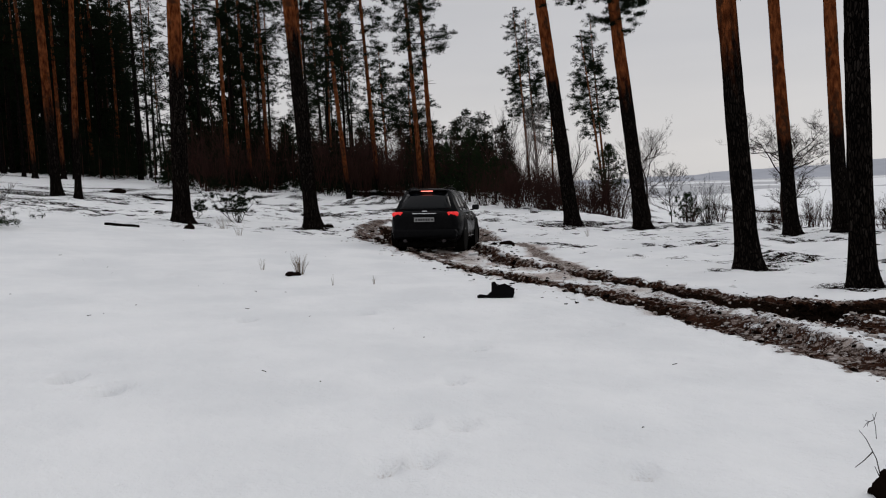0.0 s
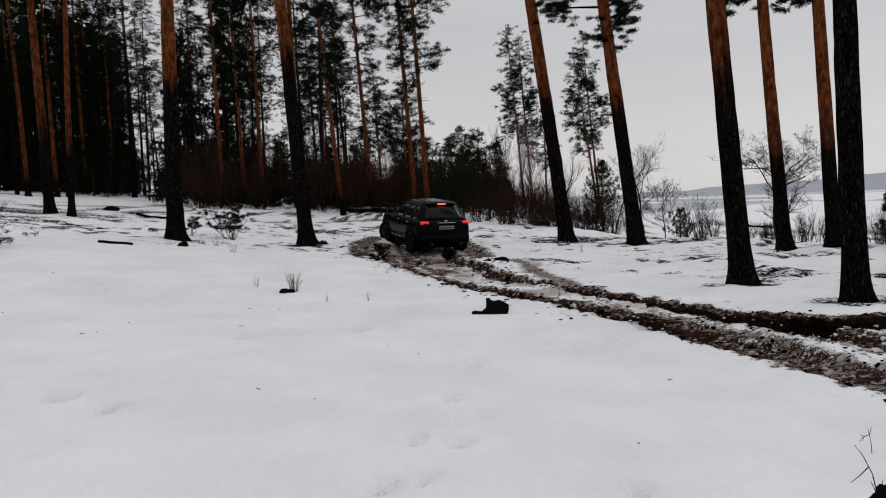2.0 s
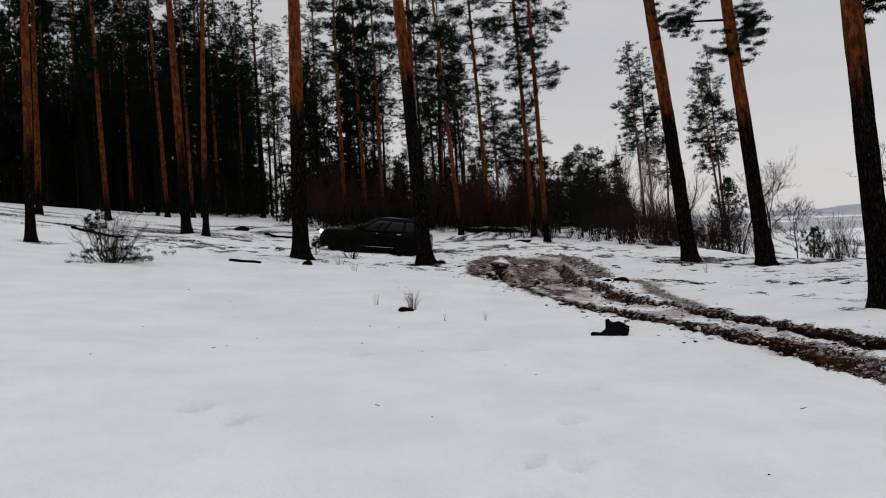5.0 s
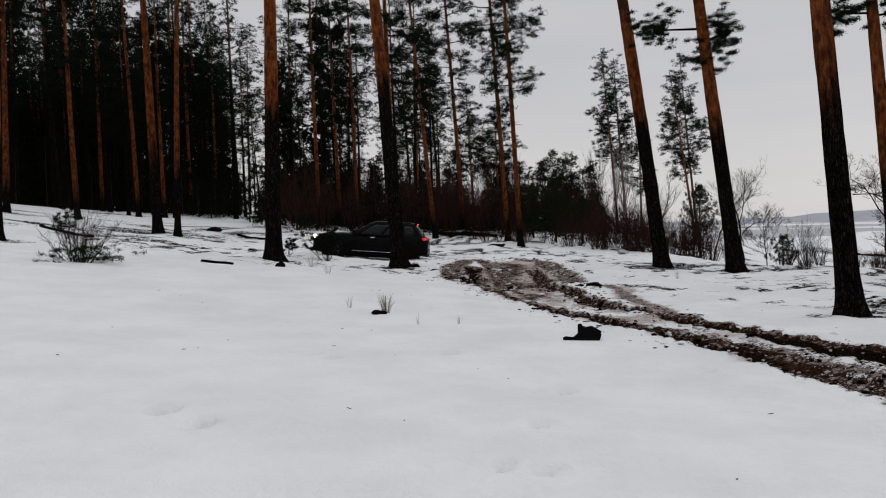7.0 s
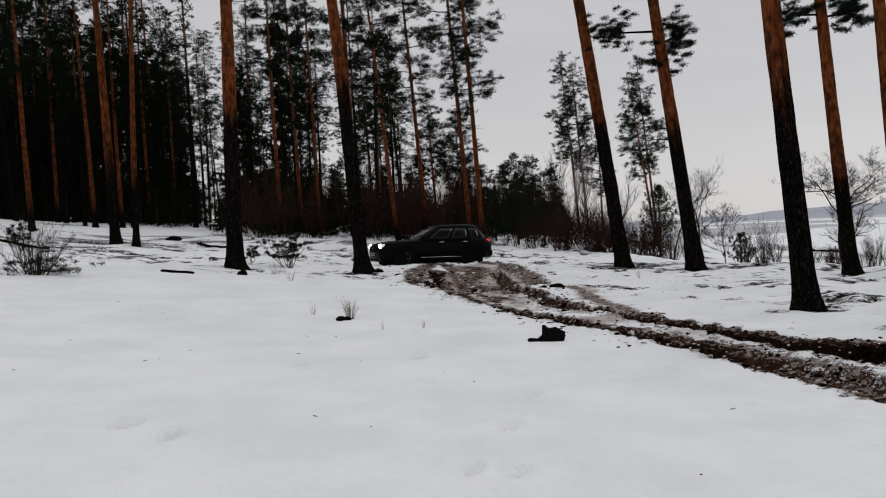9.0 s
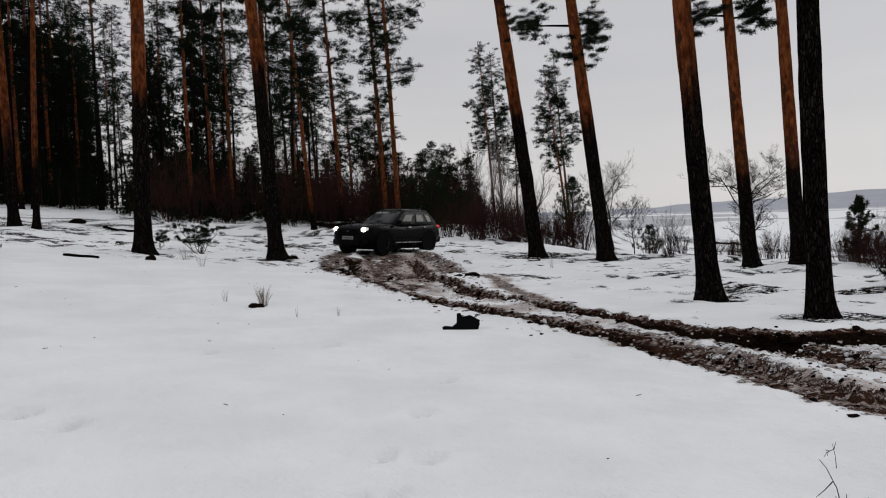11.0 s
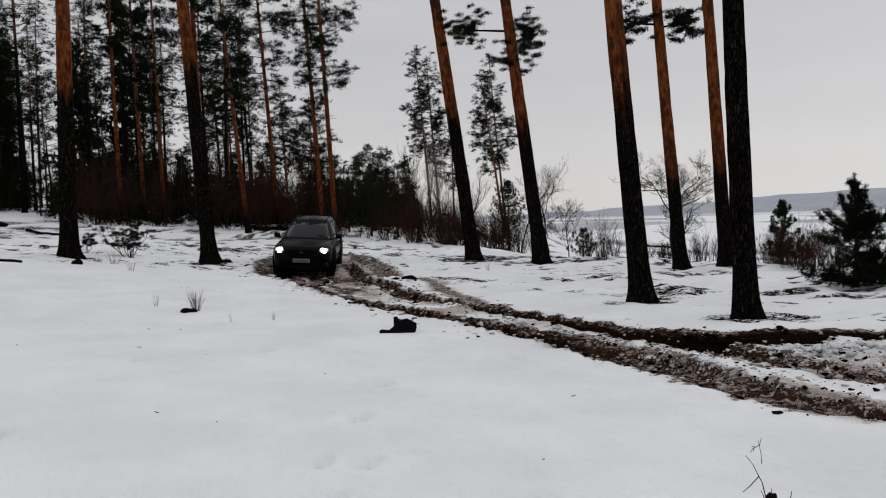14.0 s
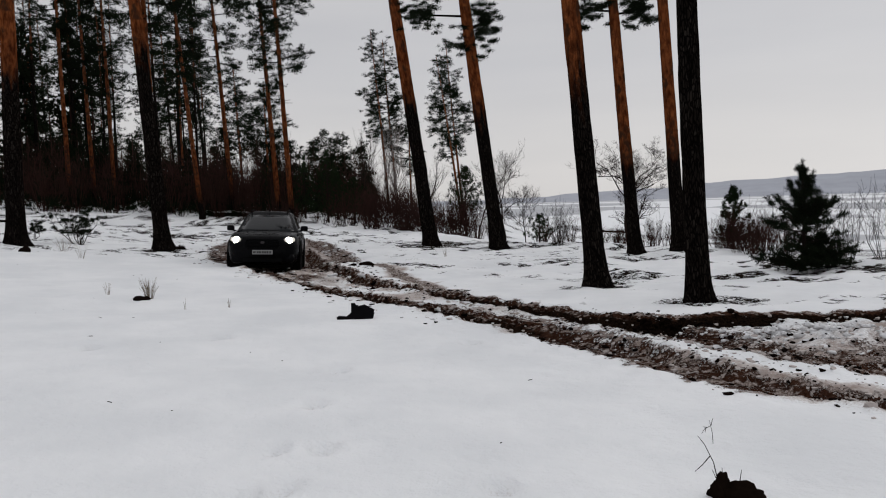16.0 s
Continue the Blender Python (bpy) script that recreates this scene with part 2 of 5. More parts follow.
def tube(path, radii, sides=6, cap=True):
    """A tapered tube along points; returns vertices and triangles."""
    path, radii = np.asarray(path, float), np.asarray(radii, float)
    n = len(path)
    tan = np.gradient(path, axis=0)
    tan /= np.linalg.norm(tan, axis=1)[:, None] + 1e-9
    ref = np.where(np.abs(tan[:, 2:3]) < 0.9, np.array([[0, 0, 1.0]]), np.array([[1.0, 0, 0]]))
    u = np.cross(tan, ref)
    u /= np.linalg.norm(u, axis=1)[:, None] + 1e-9
    w = np.cross(tan, u)
    ang = np.arange(sides) * 2 * np.pi / sides
    v = path[:, None] + radii[:, None, None] * (np.cos(ang)[None, :, None] * u[:, None] + np.sin(ang)[None, :, None] * w[:, None])
    v = v.reshape(-1, 3)
    i, j = np.meshgrid(np.arange(n - 1), np.arange(sides), indexing="ij")
    a, b = i * sides + j, i * sides + (j + 1) % sides
    t = np.concatenate([np.stack([a, b, b + sides], -1).reshape(-1, 3), np.stack([a, b + sides, a + sides], -1).reshape(-1, 3)])
    if cap:
        v = np.vstack([v, path[0], path[-1]])
        k = np.arange(sides)
        t = np.vstack([t, np.stack([np.full(sides, n * sides), (k + 1) % sides, k], 1),
                       np.stack([np.full(sides, n * sides + 1), (n - 1) * sides + k, (n - 1) * sides + (k + 1) % sides], 1)])
    return v, t


def lattice(x, y, seed):
    n = (x.astype(np.int64) * 374761393 + y.astype(np.int64) * 668265263 + seed * 1442695041) & 0xFFFFFFFF
    n = ((n ^ (n >> 13)) * 1274126177) & 0xFFFFFFFF
    return ((n ^ (n >> 16)) & 0xFFFF) / 65535.0


def vnoise(x, y, scale, seed=0):
    """Smooth noise from -1 to 1 with features of the given size in metres."""
    x, y = np.asarray(x, float) / scale, np.asarray(y, float) / scale
    xi, yi = np.floor(x), np.floor(y)
    fx, fy = x - xi, y - yi
    fx, fy = fx * fx * (3 - 2 * fx), fy * fy * (3 - 2 * fy)
    a, b = lattice(xi, yi, seed), lattice(xi + 1, yi, seed)
    c, d = lattice(xi, yi + 1, seed), lattice(xi + 1, yi + 1, seed)
    return 2 * ((a * (1 - fx) + b * fx) * (1 - fy) + (c * (1 - fx) + d * fx) * fy) - 1


def ease(v, lo, hi):
    q = np.clip((v - lo) / (hi - lo), 0, 1)
    return q * q * (3 - 2 * q)


# ---- the ground ----
def base_height(x, y):
    """The hillside: it rises to the wood and falls over a bank to the lake."""
    x, y = np.asarray(x, float), np.asarray(y, float)
    u, v = np.clip(x, -38, 12) / 20, np.clip(y, -6, 80) / 20
    z = -0.542 * u + 0.1 * v + 1.625 * u * u + -0.313 * u * v + -0.026 * v * v + -0.386 * u * u * v + 0.046 * v ** 3 + 0.079 * u * v * v
    z = z + 0.14 * np.exp(-((x + 0.8) ** 2 + (y - 31.2) ** 2) / 9) - 0.17 * np.exp(-((x + 1.0) ** 2 + (y - 25.0) ** 2) / 8) - 0.13 * np.exp(-((x + 6.0) ** 2 + (y - 35.2) ** 2) / 10)
    bank = np.maximum(13.5 - 0.0135 * np.maximum(y - 12, 0) ** 2, 6 - 0.05 * (y - 35))
    s = np.maximum(x - bank, 0)
    z = z * (1 - np.clip(s / 60, 0, 1)) - 1.1 * ease(s, 0, 7) - 3.9 * np.clip((s - 3) / 60, 0, 1)
    return np.maximum(z, -5.2)


NEAR_RUT = [(7.0, 3.2), (5.4, 5.2), (4.45, 6.6), (4.10, 7.4), (3.72, 8.85), (3.37, 9.93), (2.92, 11.1), (2.33, 12.3), (1.62, 13.7), (0.76, 15.6), (-0.22, 18.4), (-1.1, 20.9), (-1.9, 25.0), (-2.0, 28.5)]
FAR_RUT = [(14.0, 7.0), (9.5, 8.65), (7.3, 9.40), (6.4, 9.80), (5.4, 10.05), (4.62, 10.3), (4.14, 11.02), (3.66, 12.23), (3.06, 13.57), (2.37, 15.52), (1.49, 18.09), (0.75, 21.72), (0.45, 25.5), (0.1, 29.0)]
MID_RUT = [(9.5, 4.9), (7.2, 5.9), (5.75, 7.0), (5.25, 7.7), (4.98, 8.5), (4.72, 9.2), (4.42, 9.9), (4.2, 10.9)]
TURN_A = [(1.3, 24.0), (1.25, 27.0), (0.5, 31.0), (-1.2, 34.4), (-3.4, 35.3), (-6.0, 35.4), (-9.0, 35.2)]
TURN_B = [(-0.6, 21.0), (-0.9, 26.0), (-1.2, 29.0), (-2.2, 31.6), (-4.0, 32.6), (-6.0, 33.0), (-9.0, 33.0)]
TURN_D = [(2.80, 15.0), (2.58, 16.6), (2.40, 18.4), (2.22, 20.4), (2.05, 22.4)]
TURN_C = [(-1.0, 21.4), (-2.3, 24.5), (-2.7, 28.0), (-2.4, 31.0)]


DENTS = [(0.04, 6.83), (0.31, 8.36), (-1.13, 10.56), (-0.25, 5.63), (-2.52, 9.92), (-0.19, 4.82), (0.07, 5.59), (1.1, 4.63), (-0.41, 4.67), (-2.77, 6.45), (-3.24, 6.78), (2.03, 9.84), (-1.06, 10.62), (-2.51, 10.03), (-2.77, 6.48), (-3.25, 6.82)]


def away(x, y, line):
    """The distance of points from a line through the given places."""
    best = np.full(np.shape(x), 1e9)
    for (ax, ay), (bx, by) in zip(line[:-1], line[1:]):
        dx, dy = bx - ax, by - ay
        k = np.clip(((x - ax) * dx + (y - ay) * dy) / (dx * dx + dy * dy), 0, 1)
        best = np.minimum(best, np.hypot(x - ax - k * dx, y - ay - k * dy))
    return best


def surface(x, y):
    """Height, mud, litter, and grime with greyed dents, of the ground."""
    x, y = np.asarray(x, float), np.asarray(y, float)
    r = np.hypot(x, y)
    z = base_height(x, y)
    z = z + 0.05 * vnoise(x, y, 3.1, 1) + 0.022 * vnoise(x, y, 0.9, 2) + 0.011 * vnoise(x, y, 0.33, 3)
    z = z - 0.022 * ease(vnoise(x, y, 0.55, 27), 0.55, 0.95) - 0.014 * ease(vnoise(x, y, 0.26, 28), 0.6, 0.95)
    wob = 0.045 * vnoise(x, y, 0.8, 4) + 0.03 * vnoise(x, y, 0.3, 5) + 0.03 * vnoise(x, y, 0.14, 23)
    broad = 1 + 0.95 * ease(x, 2.2, 5.0)
    slim = 1 + 0.75 * ease(x, 2.2, 3.4) - 0.85 * ease(x, 3.7, 4.4)
    mud, grime_and_dents, churn = np.zeros_like(x), np.zeros_like(x), np.zeros_like(x)
    for line, width, depth, stain in ((NEAR_RUT, 0.22 * slim, 0.13, 1.32 - 0.62 * ease(x, 2.9, 3.9)), (FAR_RUT, 0.20 * broad, 0.17, 1.1 + 0.35 * ease(x, 1.8, 3.2) + 0.3 * ease(x, 4.6, 5.2)), (MID_RUT, 0.28, 0.09, 1.05 - 0.45 * ease(x, 4.6, 5.4)),
                                      (TURN_A, 0.30, 0.06, 0.56), (TURN_B, 0.30, 0.06, 0.6), (TURN_C, 0.34, 0.05, 0.6), (TURN_D, 0.15, 0.02, 0.44)):
        d = away(x, y, line) + wob
        fade = 1.0 if line in (NEAR_RUT, FAR_RUT, MID_RUT, TURN_C, TURN_D) else 1 - 0.7 * ease(-x, 2.0, 5.0)
        z = z - depth * fade * (1 - ease(d, 0.55 * width, 1.25 * width)) + 0.16 * depth * fade * np.exp(-((d - 1.7 * width) / (0.5 * width)) ** 2) * (1 + 1.2 * vnoise(x, y, 0.25, 6))
        mud = np.maximum(mud, stain * fade * (1 - ease(d, 0.8 * width, 1.75 * width)))
        grime_and_dents = np.maximum(grime_and_dents, fade * 0.95 * (1 - ease(d + 0.25 * vnoise(x, y, 0.5, 26), 0.15, 0.55)))
        churn = np.maximum(churn, fade * (1 - ease(d, 1.2 * width, 3.4 * width)))
    lane = 1 - ease(np.maximum(away(x, y, NEAR_RUT), away(x, y, FAR_RUT)), 1.2, 1.9)
    grime_and_dents = np.maximum(grime_and_dents, lane * (0.45 + 0.45 * vnoise(x, y, 0.6, 24)))
    mud = np.maximum(mud, lane * (0.14 + 0.26 * vnoise(x, y, 0.45, 25)))
    # the trampled turning place, and the broken strip where the ruts part
    place = 1 - ease(np.hypot((x + 0.5) / 1.7, (y - 25.5) / 6.0) + 0.25 * vnoise(x, y, 1.1, 7), 0.75, 1.1)
    strip = ease(x, 4.4, 6.0) * (1 - ease(away(x, y, [(4.9, 8.6), (6.5, 7.9), (12.0, 6.2)]) + 0.3 * vnoise(x, y, 0.7, 8), 0.5, 1.7))
    heap = strip * ease(x, 4.7, 5.6) * ease(y - (11.6 - 0.40 * x), -1.6, -0.9) * (1 - ease(y - (11.6 - 0.40 * x), 0.2, 0.6)) * ease(vnoise(x, y, 0.42, 34) + 0.6 * vnoise(x, y, 0.19, 35), -0.15, 0.7)
    mud = np.maximum(mud, np.maximum((0.36 + 0.55 * vnoise(x, y * 0.6, 0.55, 18) + 0.42 * vnoise(x, y * 0.6, 0.24, 20)) * place, (0.26 + 0.40 * vnoise(x, y, 0.5, 19)) * strip))
    mud = mud * (1 - 0.9 * heap)
    grime_and_dents = np.maximum(grime_and_dents, np.maximum(place, strip)) * (1 - 0.7 * heap)
    z = z + heap * (0.10 + 0.05 * vnoise(x, y, 0.17, 36))
    churn = np.maximum(churn, np.maximum(0.8 * place, strip))
    z = z + churn * (0.022 * vnoise(x, y, 0.5, 9) + 0.022 * vnoise(x, y, 0.22, 10) + 0.022 * vnoise(x, y, 0.13, 17)) + strip * (0.05 * vnoise(x, y, 0.3, 30) + 0.045 * np.abs(vnoise(x, y, 0.15, 31)))
    z = z - 0.14 * np.maximum(place, lane * ease(y, 15.0, 19.0))
    # bare, needle-strewn spots between the trees
    spots = 0.34 * vnoise(x, y, 2.4, 11) + 0.30 * vnoise(x * 0.8, y, 0.7, 12) + 0.46 * vnoise(x * 0.7, y, 0.26, 14)
    wood = np.maximum(ease(y + 0.35 * np.minimum(x, 0) + 1.2 * np.maximum(x, 0), 21.0, 25.5), 0.8 * ease(x - 0.1 * y, 4.2, 6.0) * ease(y, 8.5, 11.5))
    needles = np.exp(-(((x - 6.2) / 2.6) ** 2 + ((y - 26.0) / 3.5) ** 2))
    litter = np.clip(wood + 0.4 * needles, 0, 1) * ease(spots + needles * (0.10 + 0.25 * vnoise(x * 0.6, y, 0.15, 33)), -0.04, 0.36) * 0.68 * (1 - ease(r, 70, 120))
    for tx, ty, *_ in PINES:
        d = np.hypot(x - tx - 0.25, y - ty)
        litter = np.maximum(litter, (0.55 + 0.3 * vnoise(x, y, 0.33, 22)) * (1 - ease(d + 0.5 * vnoise(x, y, 0.5, 13), 0.30, 1.0)))
    litter = litter * (1 - churn)
    z = z + wood * (0.06 * vnoise(x, y, 0.9, 15) + 0.035 * vnoise(x, y, 0.4, 16)) * (1 - ease(r, 60, 90)) * (1 - churn) - 0.05 * litter
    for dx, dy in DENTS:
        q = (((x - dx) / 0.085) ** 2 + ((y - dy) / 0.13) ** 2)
        # each dent is greyed, most at its middle
        grime_and_dents = np.maximum(grime_and_dents, 0.72 * np.exp(-q * 1.6))
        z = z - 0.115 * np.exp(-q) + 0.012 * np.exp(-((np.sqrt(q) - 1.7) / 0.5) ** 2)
    near = 1 - ease(r, 60, 200)
    return np.where(r < 250, z, base_height(x, y)), mud * near, litter * near, grime_and_dents * near


def steps(dense, reach):
    out, step, v = [], dense[-1] - dense[-2], dense[-1]
    while v < reach:
        step *= 1.22
        v += step
        out.append(v)
    return out


# x, y, lean of the stem in x and y for each metre of height, radius, height at which the bark turns orange
PINES = [
    (-9.06, 28.01, 0.008, 0.003, 0.29, 5.2), (-4.52, 27.82, -0.069, -0.012, 0.25, 6.1), (4.87, 30.75, -0.117, 0.016, 0.27, 5.4),
    (6.96, 28.44, -0.103, 0.023, 0.26, 4.7), (5.70, 15.18, -0.079, 0.027, 0.20, 4.0), (10.08, 23.48, -0.067, 0.028, 0.20, 2.5),
    (11.13, 22.70, -0.050, 0.024, 0.20, 2.7), (6.26, 12.10, -0.028, 0.014, 0.18, 5.6), (-18.50, 38.87, -0.031, -0.015, 0.24, 3.4),
    (-17.15, 38.15, 0.023, 0.010, 0.15, 2.4), (-17.69, 25.37, 0.016, 0.011, 0.16, 2.7)]


def build_ground():
    xs = np.arange(-14.0, 16.0, 0.085)
    ya, yb = np.arange(2.5, 17.0, 0.075), np.arange(17.0, 38.0, 0.14)
    ys = np.concatenate([ya, yb])
    xs = np.concatenate([[-a for a in steps(-xs[::-1][-2:], 4000)][::-1], xs, steps(xs, 4000)])
    ys = np.concatenate([[-a for a in steps(-ys[::-1][-2:], 4000)][::-1], ys, steps(ys, 4000)])
    gx, gy = np.meshgrid(xs, ys)
    z, mud, litter, grime_and_dents = surface(gx.ravel(), gy.ravel())
    nx, ny = len(xs), len(ys)
    i, j = np.meshgrid(np.arange(ny - 1), np.arange(nx - 1), indexing="ij")
    a = (i * nx + j).ravel()
    bag = Bag()
    bag.add(np.stack([gx.ravel(), gy.ravel(), z], 1), np.concatenate([np.stack([a, a + 1, a + nx + 1], 1), np.stack([a, a + nx + 1, a + nx], 1)]), mud)
    me = bag.mesh("ground", M_GROUND, "mud")
    me.attributes.new("litter", "FLOAT", "POINT").data.foreach_set("value", litter.astype(np.float32))
    me.attributes.new("grime_and_dents", "FLOAT", "POINT").data.foreach_set("value", grime_and_dents.astype(np.float32))
    return tagged(new("ground", me), "old wet snow on a slope with muddy ruts and bare spots", "snowy ground", kind="structure")


def ground_z(x, y):
    return float(surface(np.array([x]), np.array([y]))[0][0])


build_ground()


def build_lake():
    bag = Bag()
    n = 60
    u = np.linspace(0, 1, n)
    x, y = np.meshgrid(40 + 3800 * u ** 2, np.linspace(-3600, 3800, n))
    z = -5.0 + 0.06 * vnoise(x, y, 90, 21)
    i, j = np.meshgrid(np.arange(n - 1), np.arange(n - 1), indexing="ij")
    a = (i * n + j).ravel()
    bag.add(np.stack([x.ravel(), y.ravel(), z.ravel()], 1), np.concatenate([np.stack([a, a + 1, a + n + 1], 1), np.stack([a, a + n + 1, a + n], 1)]))
    tagged(new("water", bag.mesh("water", M_ICE)), "frozen lake under grey snow-dusted ice", "lake", kind="structure")


build_lake()


def build_hills():
    """The far shore, low where it is farthest."""
    bag = Bag()
    az = np.radians(np.linspace(-2, 100, 160))
    rows = np.linspace(0, 1, 10)
    v = []
    for k in rows:
        d = 2350 + 500 * k
        top = 60 * ease(np.degrees(az), 10, 44) + 14 + 3.5 * vnoise(az * 40, az * 0, 1.0, 31) + 1.5 * vnoise(az * 160, az * 0, 1.0, 32)
        v.append(np.stack([d * np.sin(az), d * np.cos(az), -5.4 + top * np.sin(k * np.pi / 2)], 1))
    n = len(az)
    i, j = np.meshgrid(np.arange(len(rows) - 1), np.arange(n - 1), indexing="ij")
    a = (i * n + j).ravel()
    bag.add(np.concatenate(v), np.concatenate([np.stack([a, a + 1, a + n + 1], 1), np.stack([a, a + n + 1, a + n], 1)]))
    tagged(new("backdrop", bag.mesh("backdrop", M_HILL)), "low wooded hill on the far shore, haze painted in its colour", "far hill", kind="structure")


build_hills()


# ---- pines ----
def stem(rng, height, radius, orange, sides=20, rings=70, bend=0.04, bare=1.0):
    """A pine stem with a flared foot and uneven bark; z up from 0."""
    k = np.linspace(0, 1, rings) ** 1.25
    z = -0.35 + k * (height + 0.35)
    taper = radius * (1 - 0.78 * (np.clip(z, 0, None) / height) ** 1.1)
    flare = radius * 0.75 * np.exp(-np.clip(z + 0.1, 0, None) / 0.28)
    p1, p2 = rng.uniform(0, 6.28, 2)
    cx, cy = bend * np.sin(z / 4.1 + p1) - bend * np.sin(p1), bend * np.sin(z / 5.3 + p2) - bend * np.sin(p2)
    ang = np.arange(sides) * 2 * np.pi / sides
    A, Z = np.meshgrid(ang, z)
    lobes = 1 + 0.30 * np.exp(-np.clip(Z, 0, None) / 0.22) * np.sin(A * 5 + p1)
    rough = 1 + 0.045 * vnoise(A * 4 + 50, Z, 0.45, int(p1 * 1000)) + 0.035 * vnoise(A * 9 + 90, Z * 0.5, 0.3, int(p2 * 1000))
    R = (taper[:, None] + flare[:, None] * lobes) * rough
    v = np.stack([cx[:, None] + R * np.cos(A), cy[:, None] + R * np.sin(A), Z], -1).reshape(-1, 3)
    i, j = np.meshgrid(np.arange(rings - 1), np.arange(sides), indexing="ij")
    a, b = i * sides + j, i * sides + (j + 1) % sides
    t = np.concatenate([np.stack([a, b, b + sides], -1).reshape(-1, 3), np.stack([a, b + sides, a + sides], -1).reshape(-1, 3)])
    # bare below 1 dulls the orange bark, painting in canopy shade
    flake_shade = bare * ease(Z.ravel() + 0.5 * vnoise(A.ravel() * 2, Z.ravel(), 0.8, 44), orange - 1.3, orange + 2.0)
    bag = Bag()
    bag.add(v, t, flake_shade)
    centre = lambda h: np.array([np.interp(h, z, cx), np.interp(h, z, cy), h])
    width = lambda h: np.interp(h, z, taper)
    return bag, centre, width


def clump(rng, centre, size, count, length, width, flat=0.5):
    """A tuft of needles: thin triangles that spread from a centre."""
    d = rng.normal(size=(count, 3))
    d[:, 2] = d[:, 2] * 0.7 + 0.25
    d /= np.linalg.norm(d, axis=1)[:, None]
    root = centre + d * rng.uniform(0.05, 0.95, (count, 1)) * size * np.array([1, 1, flat])
    d = 0.55 * d + 0.62 * rng.normal(size=(count, 3)) + np.array([0, 0, 0.15])
    d /= np.linalg.norm(d, axis=1)[:, None]
    side = np.cross(d, rng.normal(size=(count, 3)))
    side /= np.linalg.norm(side, axis=1)[:, None] + 1e-9
    w = width * rng.uniform(0.6, 1.2, (count, 1))
    tip = root + d * length * rng.uniform(0.6, 1.2, (count, 1))
    v = np.stack([root - side * w, root + side * w, tip], 1).reshape(-1, 3)
    return v, np.arange(count * 3).reshape(-1, 3)


def bough(rng, wood, green, foot, angle, reach, rise, thick, tufts, size, count, length, width, sides_of_twigs=True):
    """One branch with its tufts."""
    out = np.array([math.cos(angle), math.sin(angle), 0])
    k = np.linspace(0, 1, 5)
    side = np.array([-out[1], out[0], 0]) * rng.normal() * 0.18 * reach
    path = foot + k[:, None] * out * reach + (k ** 1.6)[:, None] * np.array([0, 0, rise * reach]) + (k * k)[:, None] * side
    wood.add(*tube(path, thick * (1 - 0.8 * k), 4, False))
    for q in range(tufts):
        f = rng.uniform(0.5, 1.08) if q % 3 else rng.uniform(0.85, 1.1)
        p = foot + f * out * reach + f ** 1.6 * np.array([0, 0, rise * reach]) + f * f * side + rng.normal(size=3) * size * (1.0, 1.0, 0.8)
        if f < 1 and sides_of_twigs and thick > 0.012:
            wood.add(*tube(np.array([foot + 0.8 * f * (path[-1] - foot), p]), [thick * 0.35, thick * 0.2], 3, False))
        green.add(*clump(rng, p, size * rng.uniform(0.7, 1.2), count, length, width, 0.7))


def pine_parts(seed, height, radius, orange, crown_from, boughs, reach, fine=1.0, dead=6, sides=14, rings=50, bare=1.0):
    rng = np.random.default_rng(seed)
    bag, centre, wide = stem(rng, height, radius, orange, sides, rings, 0.04, bare)
    wood, green = Bag(), Bag()
    angle = rng.uniform(0, 6.28)
    for k in range(boughs):
        f = (k + rng.uniform(0, 1)) / boughs
        h = crown_from + f * (height - crown_from - 0.2)
        angle += 2.4 + rng.normal() * 0.5
        shape = (0.55 + 0.6 * math.sin(math.pi * min(1, f * 1.15 + 0.12))) * (1 if f < 0.85 else 0.65)
        L = reach * shape * rng.uniform(0.4, 1.3)
        bough(rng, wood, green, centre(h), angle, L, rng.uniform(-0.15, 0.4), 0.02 + 0.012 * L, max(4, int(9 * fine ** 0.7 * L)), 0.30, int(38 * fine), 0.13, 0.030 / fine ** 0.5, fine > 0.9)
    for k in range(dead):
        h = rng.uniform(0.35 * crown_from, crown_from)
        a = rng.uniform(0, 6.28)
        p = centre(h)
        L = rng.uniform(0.15, 0.7)
        wood.add(*tube(np.array([p, p + np.array([math.cos(a) * L, math.sin(a) * L, rng.uniform(-0.3, 0.2) * L])]), [0.018, 0.006], 4, False))
    return bag, wood, green


def pine_tree(m, parts, label, group):
    bag, wood, green = parts
    tree = thing("pine_tree", label, "pine tree", m, group)
    part_np("trunk", bag, M_BARK, tree, "", "flake_shade")
    tagged(part_np("branchwork", wood, M_BARK, tree, "", "flake_shade"), kind="stuff")
    tagged(part_np("crown", green, M_NEEDLE, tree, "dark green needle tufts", smooth=False), kind="stuff")
    return tree


def leaning(x, y, sx, sy, scale=1.0, turn=0.0, sink=0.0):
    up = Vector((sx, sy, 1)).normalized()
    q = Vector((0, 0, 1)).rotation_difference(up).to_matrix().to_4x4()
    return Matrix.Translation((x, y, ground_z(x, y) - sink)) @ q @ Matrix.Rotation(turn, 4, "Z") @ Matrix.Scale(scale, 4)


